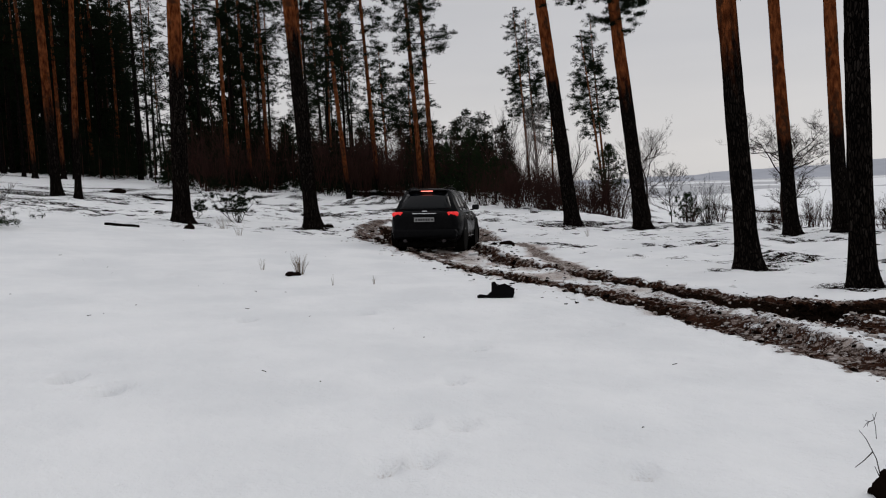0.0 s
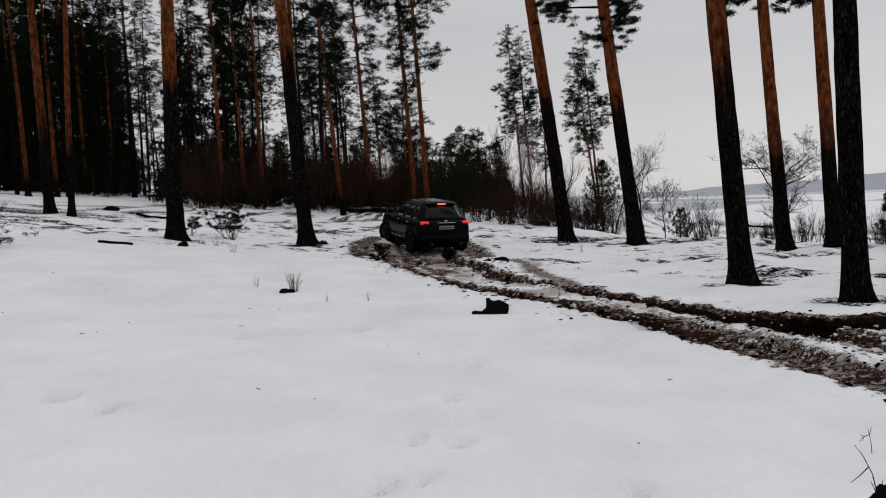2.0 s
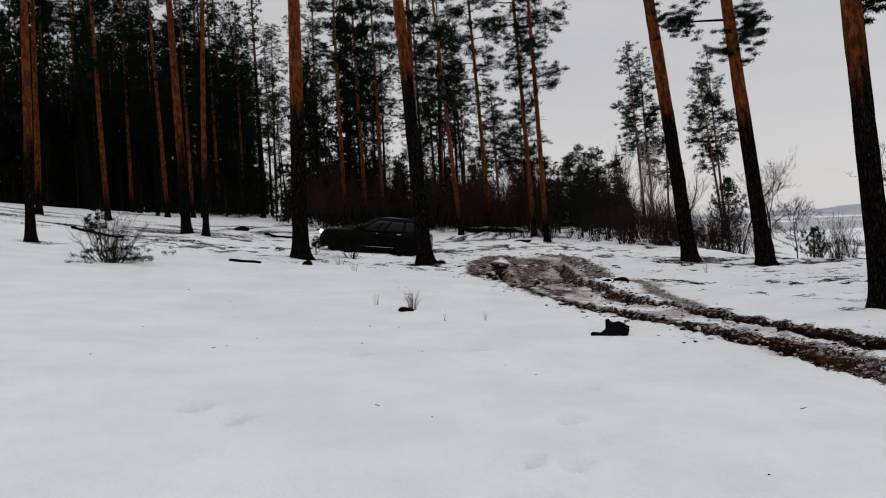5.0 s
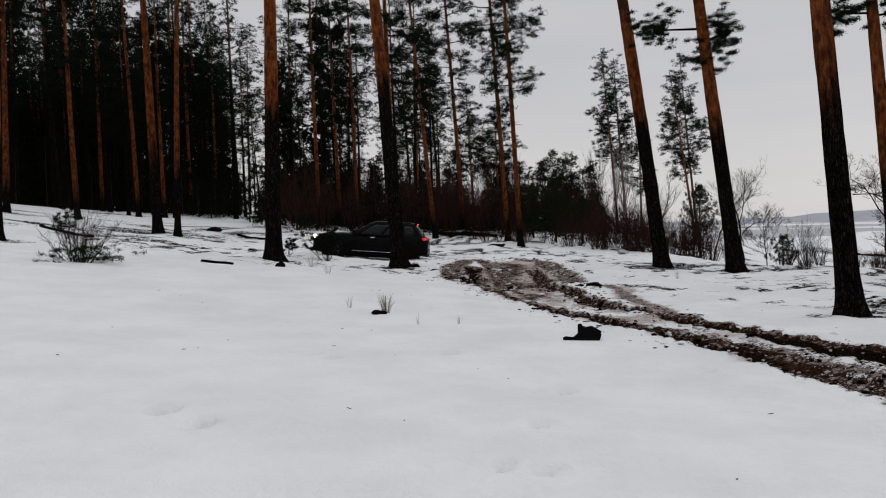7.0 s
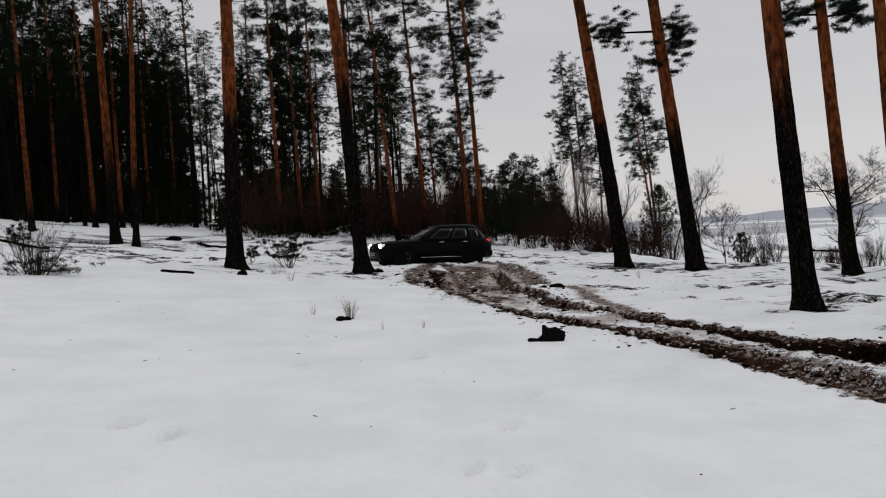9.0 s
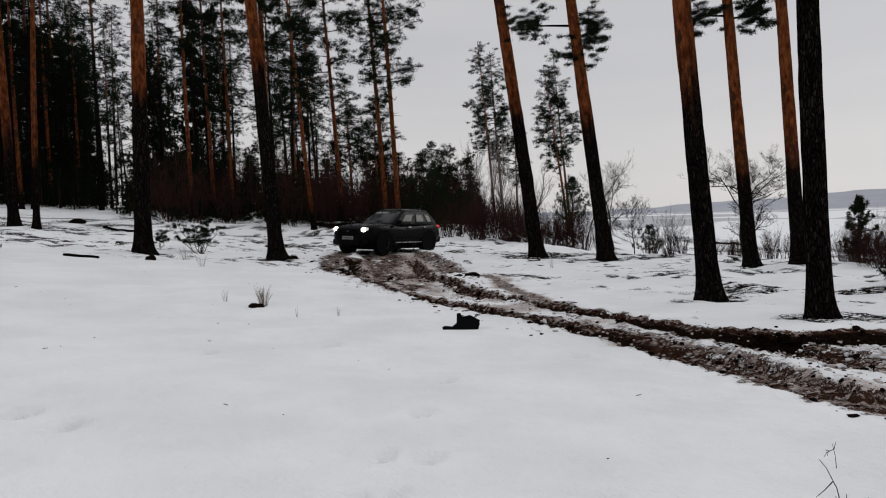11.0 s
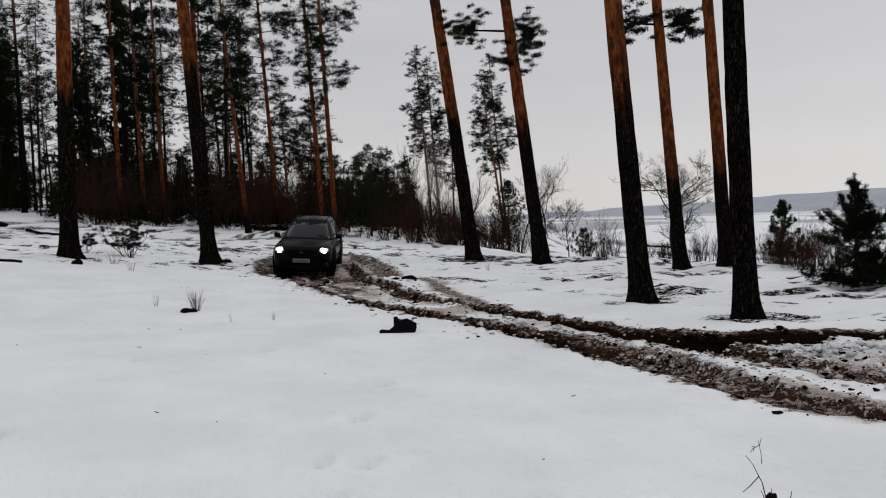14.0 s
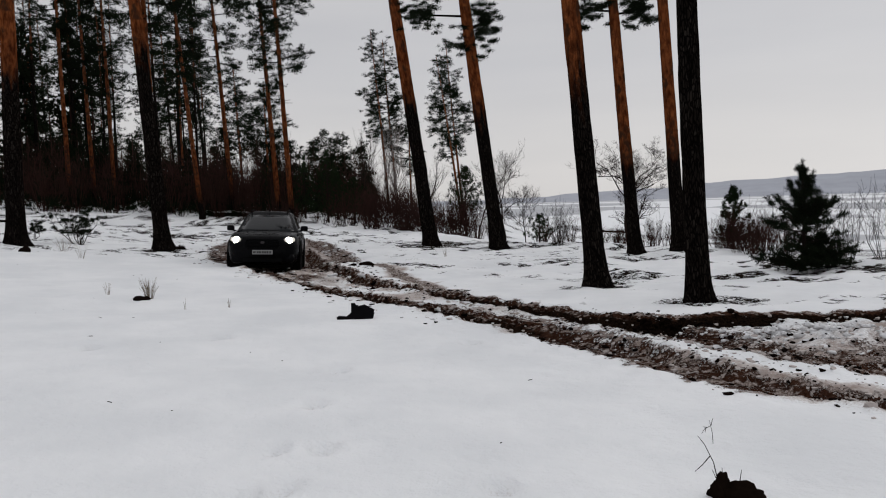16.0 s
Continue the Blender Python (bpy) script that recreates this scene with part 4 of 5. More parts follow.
def build_undergrowth():
    """Young conifers and brush that close the wood near the ground."""
    rng = np.random.default_rng(12)
    wood, green = Bag(), Bag()
    n = 0
    while n < 560:
        az, d = radians(rng.uniform(-47, 5)), rng.uniform(56, 150) if n % 3 else rng.uniform(56, 80)
        x, y = d * math.sin(az), d * math.cos(az)
        if (x > -12 and d > 110) or d < 58 + 15 * ease(-math.degrees(az), 14, 27):
            continue
        n += 1
        h = rng.uniform(1.9, 6.5) * (0.5 if d < 70 else 1.0 if d < 95 else 1.35)
        z = float(base_height(x, y))
        wood.add(*tube(np.array([[x, y, z - 0.2], [x, y, z + h]]), [0.06, 0.02], 4, False))
        for q in range(int(9 + 4 * h)):
            f = rng.uniform(0.02, 1)
            s = 0.30 * h * (1 - f) ** 0.8 + 0.15
            a = rng.uniform(0, 6.28)
            p = np.array([x + math.cos(a) * s * rng.uniform(0.2, 1), y + math.sin(a) * s * rng.uniform(0.2, 1), z + f * h])
            if d < 82:
                green.add(*clump(rng, p, 0.5, 52, 0.17, 0.030, 0.6))
            else:
                green.add(*clump(rng, p, 0.6, 20, 0.30, 0.10, 0.6))
    for _ in range(170):
        az, d = radians(rng.uniform(-18, 5)), rng.uniform(54, 72)
        x, y = d * math.sin(az), d * math.cos(az)
        bush(rng, wood, (x, y, float(base_height(x, y))), rng.uniform(2.0, 5.5), 2.2, 9, 0.022)
        for _ in range(4):
            green.add(*clump(rng, np.array([x + rng.normal() * 0.8, y + rng.normal() * 0.5, float(base_height(x, y)) + rng.uniform(0.1, 0.8)]), 0.5, 40, 0.17, 0.035, 0.6))
    # taller trees that stand close behind one another
    n = 0
    while n < 205:
        az, d = radians(rng.uniform(-48, -9)), rng.uniform(88, 165)
        x, y = d * math.sin(az), d * math.cos(az)
        if math.degrees(az) > -12 or rng.uniform() < (0.0 if math.degrees(az) < -26 else 0.4 if math.degrees(az) < -20 else 0.85):
            continue
        n += 1
        h, z = rng.uniform(15, 27), float(base_height(x, y))
        wood.add(*tube(np.array([[x, y, z - 0.2], [x, y, z + h]]), [0.16, 0.04], 5, False))
        for q in range(int(3.4 * h)):
            f = rng.uniform(0.12, 1)
            s = 2.1 * (1 - f) ** 0.6 + 0.3
            a = rng.uniform(0, 6.28)
            p = np.array([x + math.cos(a) * s * rng.uniform(0.1, 1), y + math.sin(a) * s * rng.uniform(0.1, 1), z + f * h])
            green.add(*clump(rng, p, 0.8, 16, 0.5, 0.19, 0.45))
    t = thing("undergrowth", "dark young conifers and brush on the floor of the wood", "undergrowth", kind="stuff")
    tagged(part_np("branchwork", wood, M_REDTWIG, t), kind="stuff")
    tagged(part_np("foliage", green, M_NEEDLE, t, smooth=False), kind="stuff")


build_undergrowth()


# ---- the car ----
M_PAINT = plain("black_car_paint", (0.0025, 0.0025, 0.003), 0.24, 0.0, 0.3, 6, 0.02, coat=0.05)
M_TRIM = plain("black_plastic", (0.004, 0.004, 0.0045), 0.6, grain=0.3, spec=0.02)
M_GLASS = plain("tinted_glass", (0.003, 0.004, 0.005), 0.10, 0.0, 0.2, 3, 0.16)
M_TYRE = plain("muddy_tyre_rubber", (0.004, 0.0035, 0.003), 0.9, grain=0.5, scale=20, spec=0.05)
M_RIM = plain("dirty_alloy", (0.035, 0.03, 0.032), 0.5, 0.6, 0.3)
M_CHROME = plain("chrome", (0.55, 0.56, 0.58), 0.2, 1.0, 0.1)
M_TAIL = plain("red_lamp", (0.30, 0.008, 0.007), 0.2, emit=0.5, emit_colour=(1.0, 0.018, 0.02))
M_BRAKE = plain("lit_red_lamp", (0.5, 0.03, 0.02), 0.2, emit=3.2, emit_colour=(1.0, 0.20, 0.15))
M_HEAD = plain("lit_headlamp", (0.9, 0.9, 0.85), 0.15, emit=14.0, emit_colour=(1.0, 0.93, 0.80))
M_LENS = plain("clear_lamp_glass", (0.30, 0.30, 0.29), 0.12, emit=0.5, emit_colour=(1.0, 0.93, 0.82))
M_PLATE = plain("white_plate", (0.24, 0.24, 0.24), 0.5, grain=0.1)
M_BAR = plain("plate_print", (0.03, 0.03, 0.03), 0.6)


def loft(rings, close=True, ends=True):
    """A skin over rings of equal length."""
    bm = bmesh.new()
    vs = [[bm.verts.new(p) for p in r] for r in rings]
    n = len(rings[0])
    for a, b in zip(vs[:-1], vs[1:]):
        for k in range(n if close else n - 1):
            bm.faces.new((a[k], a[(k + 1) % n], b[(k + 1) % n], b[k]))
    if ends:
        bm.faces.new(vs[0][::-1])
        bm.faces.new(vs[-1])
    return bm


def block(sx, sy, sz, at=(0, 0, 0), bevel=0.01, turn=None):
    """A box with rounded edges."""
    bm = bmesh.new()
    bmesh.ops.create_cube(bm, size=1)
    bmesh.ops.scale(bm, vec=(sx, sy, sz), verts=bm.verts)
    if bevel:
        bmesh.ops.bevel(bm, geom=bm.edges[:], offset=bevel, segments=2, affect="EDGES", profile=0.6)
    if turn is not None:
        bmesh.ops.transform(bm, matrix=turn, verts=bm.verts)
    bmesh.ops.translate(bm, vec=at, verts=bm.verts)
    return bm


def patch(points, thick, out):
    """A slightly thick panel over a grid of points (rows of equal length), pushed along out."""
    bm = bmesh.new()
    rows = [[bm.verts.new(Vector(p) + Vector(out) * thick) for p in r] for r in points]
    for a, b in zip(rows[:-1], rows[1:]):
        for k in range(len(a) - 1):
            bm.faces.new((a[k], a[k + 1], b[k + 1], b[k]))
    rim = [e for e in bm.edges if e.is_boundary]
    got = bmesh.ops.extrude_edge_only(bm, edges=rim)
    bmesh.ops.translate(bm, vec=Vector(out) * -thick * 2, verts=[v for v in got["geom"] if isinstance(v, bmesh.types.BMVert)])
    return bm


# along the car: y, underside, shoulder height, half width
HULL = [(2.42, 0.44, 0.80, 0.56), (2.38, 0.34, 0.90, 0.71), (2.26, 0.27, 0.98, 0.83), (2.0, 0.25, 1.03, 0.91), (1.6, 0.25, 1.07, 0.945), (1.2, 0.25, 1.09, 0.955),
        (0.8, 0.25, 1.09, 0.945), (0.3, 0.25, 1.05, 0.94), (-0.4, 0.25, 1.07, 0.94), (-1.0, 0.25, 1.10, 0.95), (-1.5, 0.25, 1.12, 0.96), (-1.95, 0.27, 1.12, 0.94), (-2.22, 0.32, 1.09, 0.87), (-2.36, 0.42, 1.02, 0.79), (-2.40, 0.52, 0.90, 0.70)]


def hull_ring(y, zb, zt, w):
    h = zt - zb
    half = [(w * 0.55, zb), (w * 0.86, zb + 0.02), (w * 0.96, zb + 0.16 * h), (w, zb + 0.42 * h), (w * 0.992, zb + 0.68 * h), (w * 0.955, zb + 0.88 * h), (w * 0.87, zt - 0.012), (w * 0.6, zt + 0.012), (w * 0.25, zt + 0.028)]
    return [(x, y, z) for x, z in half] + [(-x, y, z) for x, z in reversed(half)]


def cabin(u):
    """At height u from 0 (belt) to 1 (roof): front, rear, half width, z."""
    z = 1.05 + 0.565 * u
    return 0.98 - 0.98 * u ** 1.12, -2.24 + 0.42 * u ** 1.6, 0.865 - 0.245 * u ** 1.15, z


def front_pt(a, u):
    f, r, w, z = cabin(u)
    return (a * w * 0.97, f - 0.16 * a * a * (1 - 0.3 * u), z)


def rear_pt(a, u):
    f, r, w, z = cabin(u)
    return (a * w * 0.94, r + 0.10 * a * a, z)


def side_pt(s, y0, y1, u):
    f, r, w, z = cabin(u)
    b = (y0 + (y1 - y0) * s)
    y = (f - 0.16) + ((r + 0.10) - (f - 0.16)) * b
    bulge = 1 + 0.05 * math.sin(math.pi * min(max(b, 0), 1)) - 0.03
    return (w * bulge, y, z)


def build_wheel(car, x, y):
    side = 1 if x > 0 else -1
    wheel = new("wheel")
    wheel.parent = car
    wheel.matrix_basis = pose(x, y, 0.39)
    prof = [(-0.13, 0.27), (-0.135, 0.33), (-0.115, 0.375), (-0.07, 0.392), (0.07, 0.392), (0.115, 0.375), (0.135, 0.33), (0.13, 0.27)]
    rings = [[(px, r * math.cos(k * math.tau / 36), r * math.sin(k * math.tau / 36)) for px, r in prof] for k in range(36)]
    bm = bmesh.new()
    vs = [[bm.verts.new(p) for p in r] for r in rings]
    for k in range(36):
        a, b = vs[k], vs[(k + 1) % 36]
        for q in range(len(prof)):
            bm.faces.new((a[q], a[(q + 1) % len(prof)], b[(q + 1) % len(prof)], b[q]))
    part("tyre", bm, M_TYRE, wheel, smooth=True)
    bm = bmesh.new()
    for r0, r1, x0, x1 in ((0.275, 0.245, 0.11, 0.03),):
        vs = [[bm.verts.new((side * q, r * math.cos(k * math.tau / 30), r * math.sin(k * math.tau / 30))) for q, r in ((x0, r0), (x0 - 0.01, r1), (x1 - 0.05, r1 - 0.02))] for k in range(30)]
        for k in range(30):
            for q in range(2):
                bm.faces.new((vs[k][q], vs[k][q + 1], vs[(k + 1) % 30][q + 1], vs[(k + 1) % 30][q]))
    part("rim", bm, M_RIM, wheel, "dirty alloy rim")
    for k in range(6):
        bm = block(0.03, 0.05, 0.21, (side * 0.075, 0, 0.135), 0.008)
        bmesh.ops.rotate(bm, cent=(0, 0, 0), matrix=Matrix.Rotation(k * math.tau / 6, 3, "X"), verts=bm.verts)
        part("spoke", bm, M_RIM, wheel)
    bm = bmesh.new()
    bmesh.ops.create_cone(bm, cap_ends=True, segments=20, radius1=0.06, radius2=0.05, depth=0.05)
    bmesh.ops.rotate(bm, cent=(0, 0, 0), matrix=Matrix.Rotation(radians(90), 3, "Y"), verts=bm.verts)
    bmesh.ops.translate(bm, vec=(side * 0.08, 0, 0), verts=bm.verts)
    part("hub_cap", bm, M_RIM, wheel)
    return wheel


def build_car():
    car = thing("car", "black off-road estate car, dirty, headlights on, driving over snow", "car", pose(-0.2, 23, 0))
    body = part("body", loft([hull_ring(*h) for h in HULL]), M_PAINT, car, smooth=True)
    bm = bmesh.new()
    nu = 9
    ring_list = []
    for i in range(nu):
        u = i / (nu - 1)
        f = [front_pt(-1 + 2 * k / 8, u) for k in range(9)]
        s = [side_pt(k / 10, 0.0, 1.0, u) for k in range(1, 10)]
        r = [rear_pt(1 - 2 * k / 8, u) for k in range(9)]
        left = [(-x, y, z) for x, y, z in reversed(s)]
        ring_list.append(f + s + r + left)
    # the roof closes in two more rings
    f, r, w, z = cabin(1.0)
    for q, dz in ((0.90, 0.035), (0.62, 0.062), (0.2, 0.072)):
        top = []
        cy = (f + r) / 2
        for x, y, _ in ring_list[nu - 1]:
            top.append((x * q, cy + (y - cy) * (0.5 + 0.5 * q), z + dz))
        ring_list.append(top)
    part("cabin", loft(ring_list), M_PAINT, car, smooth=True)
    part("windscreen", patch([[front_pt(-0.9 + 1.8 * k / 8, 0.05 + 0.86 * j / 6) for k in range(9)] for j in range(7)], 0.007, (0, 0.7, 0.7)), M_GLASS, car, "dark reflecting windscreen", True)
    part("rear_window", patch([[rear_pt(-0.86 + 1.72 * k / 8, 0.16 + 0.70 * j / 6) for k in range(9)] for j in range(7)], 0.007, (0, -0.95, 0.3)), M_GLASS, car, "dark tinted rear window", True)
    for sgn in (1, -1):
        for y0, y1 in ((0.10, 0.40), (0.43, 0.70), (0.73, 0.92)):
            pts = []
            for j in range(5):
                u = 0.10 + 0.72 * j / 4
                sh = 0.05 * (1 - j / 4) if y0 > 0.7 else 0
                pts.append([(sgn * p[0], p[1], p[2]) for p in (side_pt(k / 6, y0 + 0.02, y1 - sh, u) for k in range(7))])
            part("side_window", patch(pts, 0.007, (sgn * 0.95, 0, 0.3)), M_GLASS, car, "dark tinted side window", True)
        rail = Bag()
        rail.add(*tube([(sgn * 0.50, 0.0, 1.62), (sgn * 0.52, -0.12, 1.695), (sgn * 0.53, -0.8, 1.72), (sgn * 0.51, -1.55, 1.685), (sgn * 0.49, -1.7, 1.62)], [0.016] * 5, 8))
        part_np("roof_rail", rail, M_TRIM, car)
        mirror = part("mirror", block(0.20, 0.13, 0.15, (sgn * 1.01, 0.66, 1.19), 0.045), M_PAINT, car, smooth=True)
        part("mirror_glass", block(0.16, 0.006, 0.11, (sgn * 1.01, 0.594, 1.19), 0.002), M_GLASS, mirror)
        part("mirror_arm", block(0.10, 0.06, 0.04, (sgn * 0.90, 0.67, 1.12), 0.015), M_TRIM, mirror)
        # lamps
        lamp = part("headlight", block(0.30, 0.20, 0.12, (sgn * 0.665, 2.265, 0.890), 0.055, Matrix.Rotation(sgn * radians(-22), 4, "Z") @ Matrix.Rotation(sgn * radians(-10), 4, "Y")), M_LENS, car, "lit headlight", True)
        bm = bmesh.new()
        bmesh.ops.create_uvsphere(bm, u_segments=16, v_segments=10, radius=0.100)
        bmesh.ops.scale(bm, vec=(1, 0.8, 0.9), verts=bm.verts)
        bmesh.ops.translate(bm, vec=(sgn * 0.665, 2.325, 0.885), verts=bm.verts)
        part("bulb", bm, M_HEAD, lamp, "glowing bulb", True)
        part("fog_lamp", block(0.14, 0.06, 0.07, (sgn * 0.64, 2.345, 0.44), 0.02), M_TRIM, car)
        tail = part("tail_light", block(0.30, 0.20, 0.12, (sgn * 0.70, -2.235, 1.01), 0.05, Matrix.Rotation(sgn * radians(26), 4, "Z")), M_TAIL, car, "red tail light", True)
        bm = bmesh.new()
        bmesh.ops.create_uvsphere(bm, u_segments=14, v_segments=8, radius=0.055)
        bmesh.ops.translate(bm, vec=(sgn * 0.68, -2.30, 0.975), verts=bm.verts)
        part("bulb", bm, M_BRAKE, tail, "glowing red bulb", True)
        for y, s in ((0.16, 0.2), (-0.86, 0.2)):
            part("door_handle", block(0.03, s, 0.03, (sgn * 0.950, y - 0.28, 0.985), 0.012), M_CHROME, car, "chrome door handle")
        part("sill_strip", block(0.02, 1.7, 0.016, (sgn * 0.935, -0.1, 0.40), 0.005), M_CHROME, car, "chrome strip along the sill")
        part("exhaust", loft([[(sgn * 0.5 + 0.05 * math.cos(k * math.tau / 14), y, 0.33 + 0.04 * math.sin(k * math.tau / 14)) for k in range(14)] for y in (-2.2, -2.42)]), M_RIM, car)
        for y in (1.43, -1.43):
            rings = []
            for q, rad in ((0.80, 0.45), (0.952, 0.45), (0.968, 0.475), (0.945, 0.50)):
                rings.append([(sgn * q, y + rad * math.cos(a), 0.40 + rad * math.sin(a)) for a in [math.pi * (-0.06 + 1.12 * k / 20) for k in range(21)]])
            part("wheel_arch", loft(rings, False, False), M_TRIM, car, smooth=True)
            part("arch_liner", loft([[(sgn * q, y + 0.452 * math.cos(k * math.tau / 28), 0.40 + 0.452 * math.sin(k * math.tau / 28)) for k in range(28)] for q in (0.70, 0.957)]), M_TYRE, car)
    part("brake_light", block(0.30, 0.04, 0.018, (0, -1.90, 1.605), 0.007), M_BRAKE, car, "lit red strip above the rear window")
    part("spoiler", block(1.06, 0.20, 0.03, (0, -1.80, 1.623), 0.014), M_PAINT, car)
    grille = part("grille", block(0.86, 0.05, 0.24, (0, 2.408, 0.79), 0.06), M_TRIM, car, "black grille")
    for k in range(5):
        part("slat", block(0.78, 0.02, 0.014, (0, 2.438, 0.70 + 0.038 * k), 0.004), M_TRIM, grille)
    bm = bmesh.new()
    bmesh.ops.create_cone(bm, cap_ends=True, segments=20, radius1=0.042, radius2=0.042, depth=0.02)
    bmesh.ops.rotate(bm, cent=(0, 0, 0), matrix=Matrix.Rotation(radians(90), 3, "X"), verts=bm.verts)
    bmesh.ops.scale(bm, vec=(1.3, 1, 0.8), verts=bm.verts)
    bmesh.ops.translate(bm, vec=(0, 2.445, 0.83), verts=bm.verts)
    part("badge", bm, M_RIM, car, "plain oval metal badge")
    part("bumper", block(1.62, 0.22, 0.24, (0, 2.28, 0.42), 0.09), M_PAINT, car, smooth=True)
    # dark underbody block added to stop light in the gap below the hull
    part("underbody_light_block", block(1.5, 4.0, 0.16, (0, 0, 0.23), 0.05), M_TYRE, car)
    part("air_intake", block(1.0, 0.05, 0.12, (0, 2.385, 0.38), 0.02), M_TRIM, car)
    part("rear_bumper", block(1.66, 0.24, 0.28, (0, -2.30, 0.50), 0.09), M_PAINT, car, smooth=True)
    part("tailgate_strip", block(0.62, 0.03, 0.024, (0, -2.385, 1.025), 0.009), M_CHROME, car, "chrome strip over the plate")
    bm = block(0.13, 0.02, 0.03, (0, -2.350, 1.085), 0.008)
    part("badge", bm, M_CHROME, car, "plain chrome badge")
    for y, z, s in ((2.447, 0.58, 1), (-2.425, 0.87, -1)):
        plate = part("number_plate", block(0.52, 0.014, 0.112, (0, y, z), 0.004), M_PLATE, car, "white number plate")
        for k, (bx, bw) in enumerate(((-0.20, 0.05), (-0.13, 0.05), (-0.07, 0.05), (-0.01, 0.05), (0.06, 0.05), (0.12, 0.05), (0.205, 0.07))):
            part("bar", block(bw, 0.004, 0.06 if k < 6 else 0.045, (bx, y + s * 0.009, z), 0), M_BAR, plate)
    for sgn in (1, -1):
        arm = Bag()
        arm.add(*tube([(sgn * 0.12 - 0.2, 0.99, 1.12), (sgn * 0.12 + 0.25, 0.93, 1.135)], [0.012, 0.008], 5))
        part_np("wiper", arm, M_TRIM, car)
    aerial = Bag()
    aerial.add(*tube([(0, 0.0, 1.67), (0, -0.05, 1.76)], [0.018, 0.008], 6))
    part_np("aerial", aerial, M_TRIM, car)
    wheels = [build_wheel(car, x, y) for x, y in ((0.83, 1.43), (-0.83, 1.43), (0.83, -1.43), (-0.83, -1.43))]
    return car, wheels


CAR, WHEELS = build_car()

# seconds, x, y, heading clockwise from the y axis, steering
DRIVE = [(0.0, -0.20, 23.0, 8, 8), (0.5, 0.10, 25.0, 11, -4), (1.0, 0.25, 26.5, 6, -22), (1.5, 0.0, 27.7, -7, -30), (2.0, -0.58, 28.9, -20, -32), (2.5, -1.50, 30.6, -36, -32), (3.0, -3.1, 32.7, -63, -28),
         (3.5, -5.0, 34.8, -79, -16), (4.0, -6.4, 35.0, -86, -8), (5.0, -7.9, 35.0, -91, 0), (5.8, -8.1, 34.9, -92, 10), (6.5, -7.5, 34.6, -92.5, 18), (7.0, -6.7, 33.9, -93.5, 20), (7.5, -5.6, 33.1, -97, 22), (8.0, -4.45, 32.5, -101, 24),
         (8.5, -3.4, 32.6, -107, 26), (9.0, -2.54, 32.9, -115, 26), (9.5, -1.83, 32.7, -129, 26), (10.0, -1.4, 32.0, -134, 24), (11.2, -0.75, 32.0, -145, 10), (12.3, -0.52, 31.6, -150.5, -20), (12.5, -0.54, 31.5, -151, -26),
         (13.0, -0.8, 31.0, -153.5, -30), (13.5, -1.09, 29.5, -165, -26), (14.0, -1.24, 28.0, -176, -12), (14.5, -1.25, 26.9, -180.5, 0), (15.0, -1.32, 26.2, -180.5, 2), (15.5, -1.30, 25.3, -180, 4), (16.0, -0.98, 23.9, -178, 4)]


def motions():
    rows = []
    for t, x, y, psi, st in DRIVE:
        h = radians(psi)
        f, r = np.array([math.sin(h), math.cos(h)]), np.array([math.cos(h), -math.sin(h)])
        g = lambda a, b: float(base_height(*(np.array([x, y]) + f * a + r * b)))
        fr, re, ri, le = g(1.43, 0), g(-1.43, 0), g(0, 0.83), g(0, -0.83)
        rows.append((t, pose(x, y, (fr + re + ri + le) / 4 - 0.13 + 0.11 * float(ease(y, 27.5, 30.0) * ease(x, -2.6, -1.2)), math.degrees(math.atan2(fr - re, 2.86)), math.degrees(math.atan2(le - ri, 1.66)), -psi)))
    walk(CAR, rows)
    ts = np.array([d[0] for d in DRIVE])
    xs, ys, hs, ss = (np.array([d[k] for d in DRIVE]) for k in (1, 2, 3, 4))
    tt = np.arange(0, 16.01, 0.1)
    x, y, h, s = (np.interp(tt, ts, v) for v in (xs, ys, np.radians(hs), ss))
    go = np.diff(x) * np.sin(h[:-1]) + np.diff(y) * np.cos(h[:-1])
    roll = np.concatenate([[0], np.cumsum(go)]) / 0.39
    for k, wheel in enumerate(WHEELS):
        p = wheel.matrix_basis.translation.copy()
        walk(wheel, [(float(t), pose(*p, 0, 0, -float(a) if k < 2 else 0) @ pose(0, 0, 0, -math.degrees(float(q)))) for t, q, a in zip(tt, roll, s)])


# ---- small things in the snow ----
def lump(rng, size, sub=2, rough=0.45):
    """An uneven clod."""
    bm = bmesh.new()
    bmesh.ops.create_icosphere(bm, subdivisions=sub, radius=1)
    off = Vector(rng.uniform(-50, 50, 3))
    for v in bm.verts:
        n = noise.noise(v.co * 1.3 + off) + 0.5 * noise.noise(v.co * 3.1 + off)
        v.co = Vector((v.co.x * size[0], v.co.y * size[1], v.co.z * size[2])) * (1 + rough * n)
    return bm


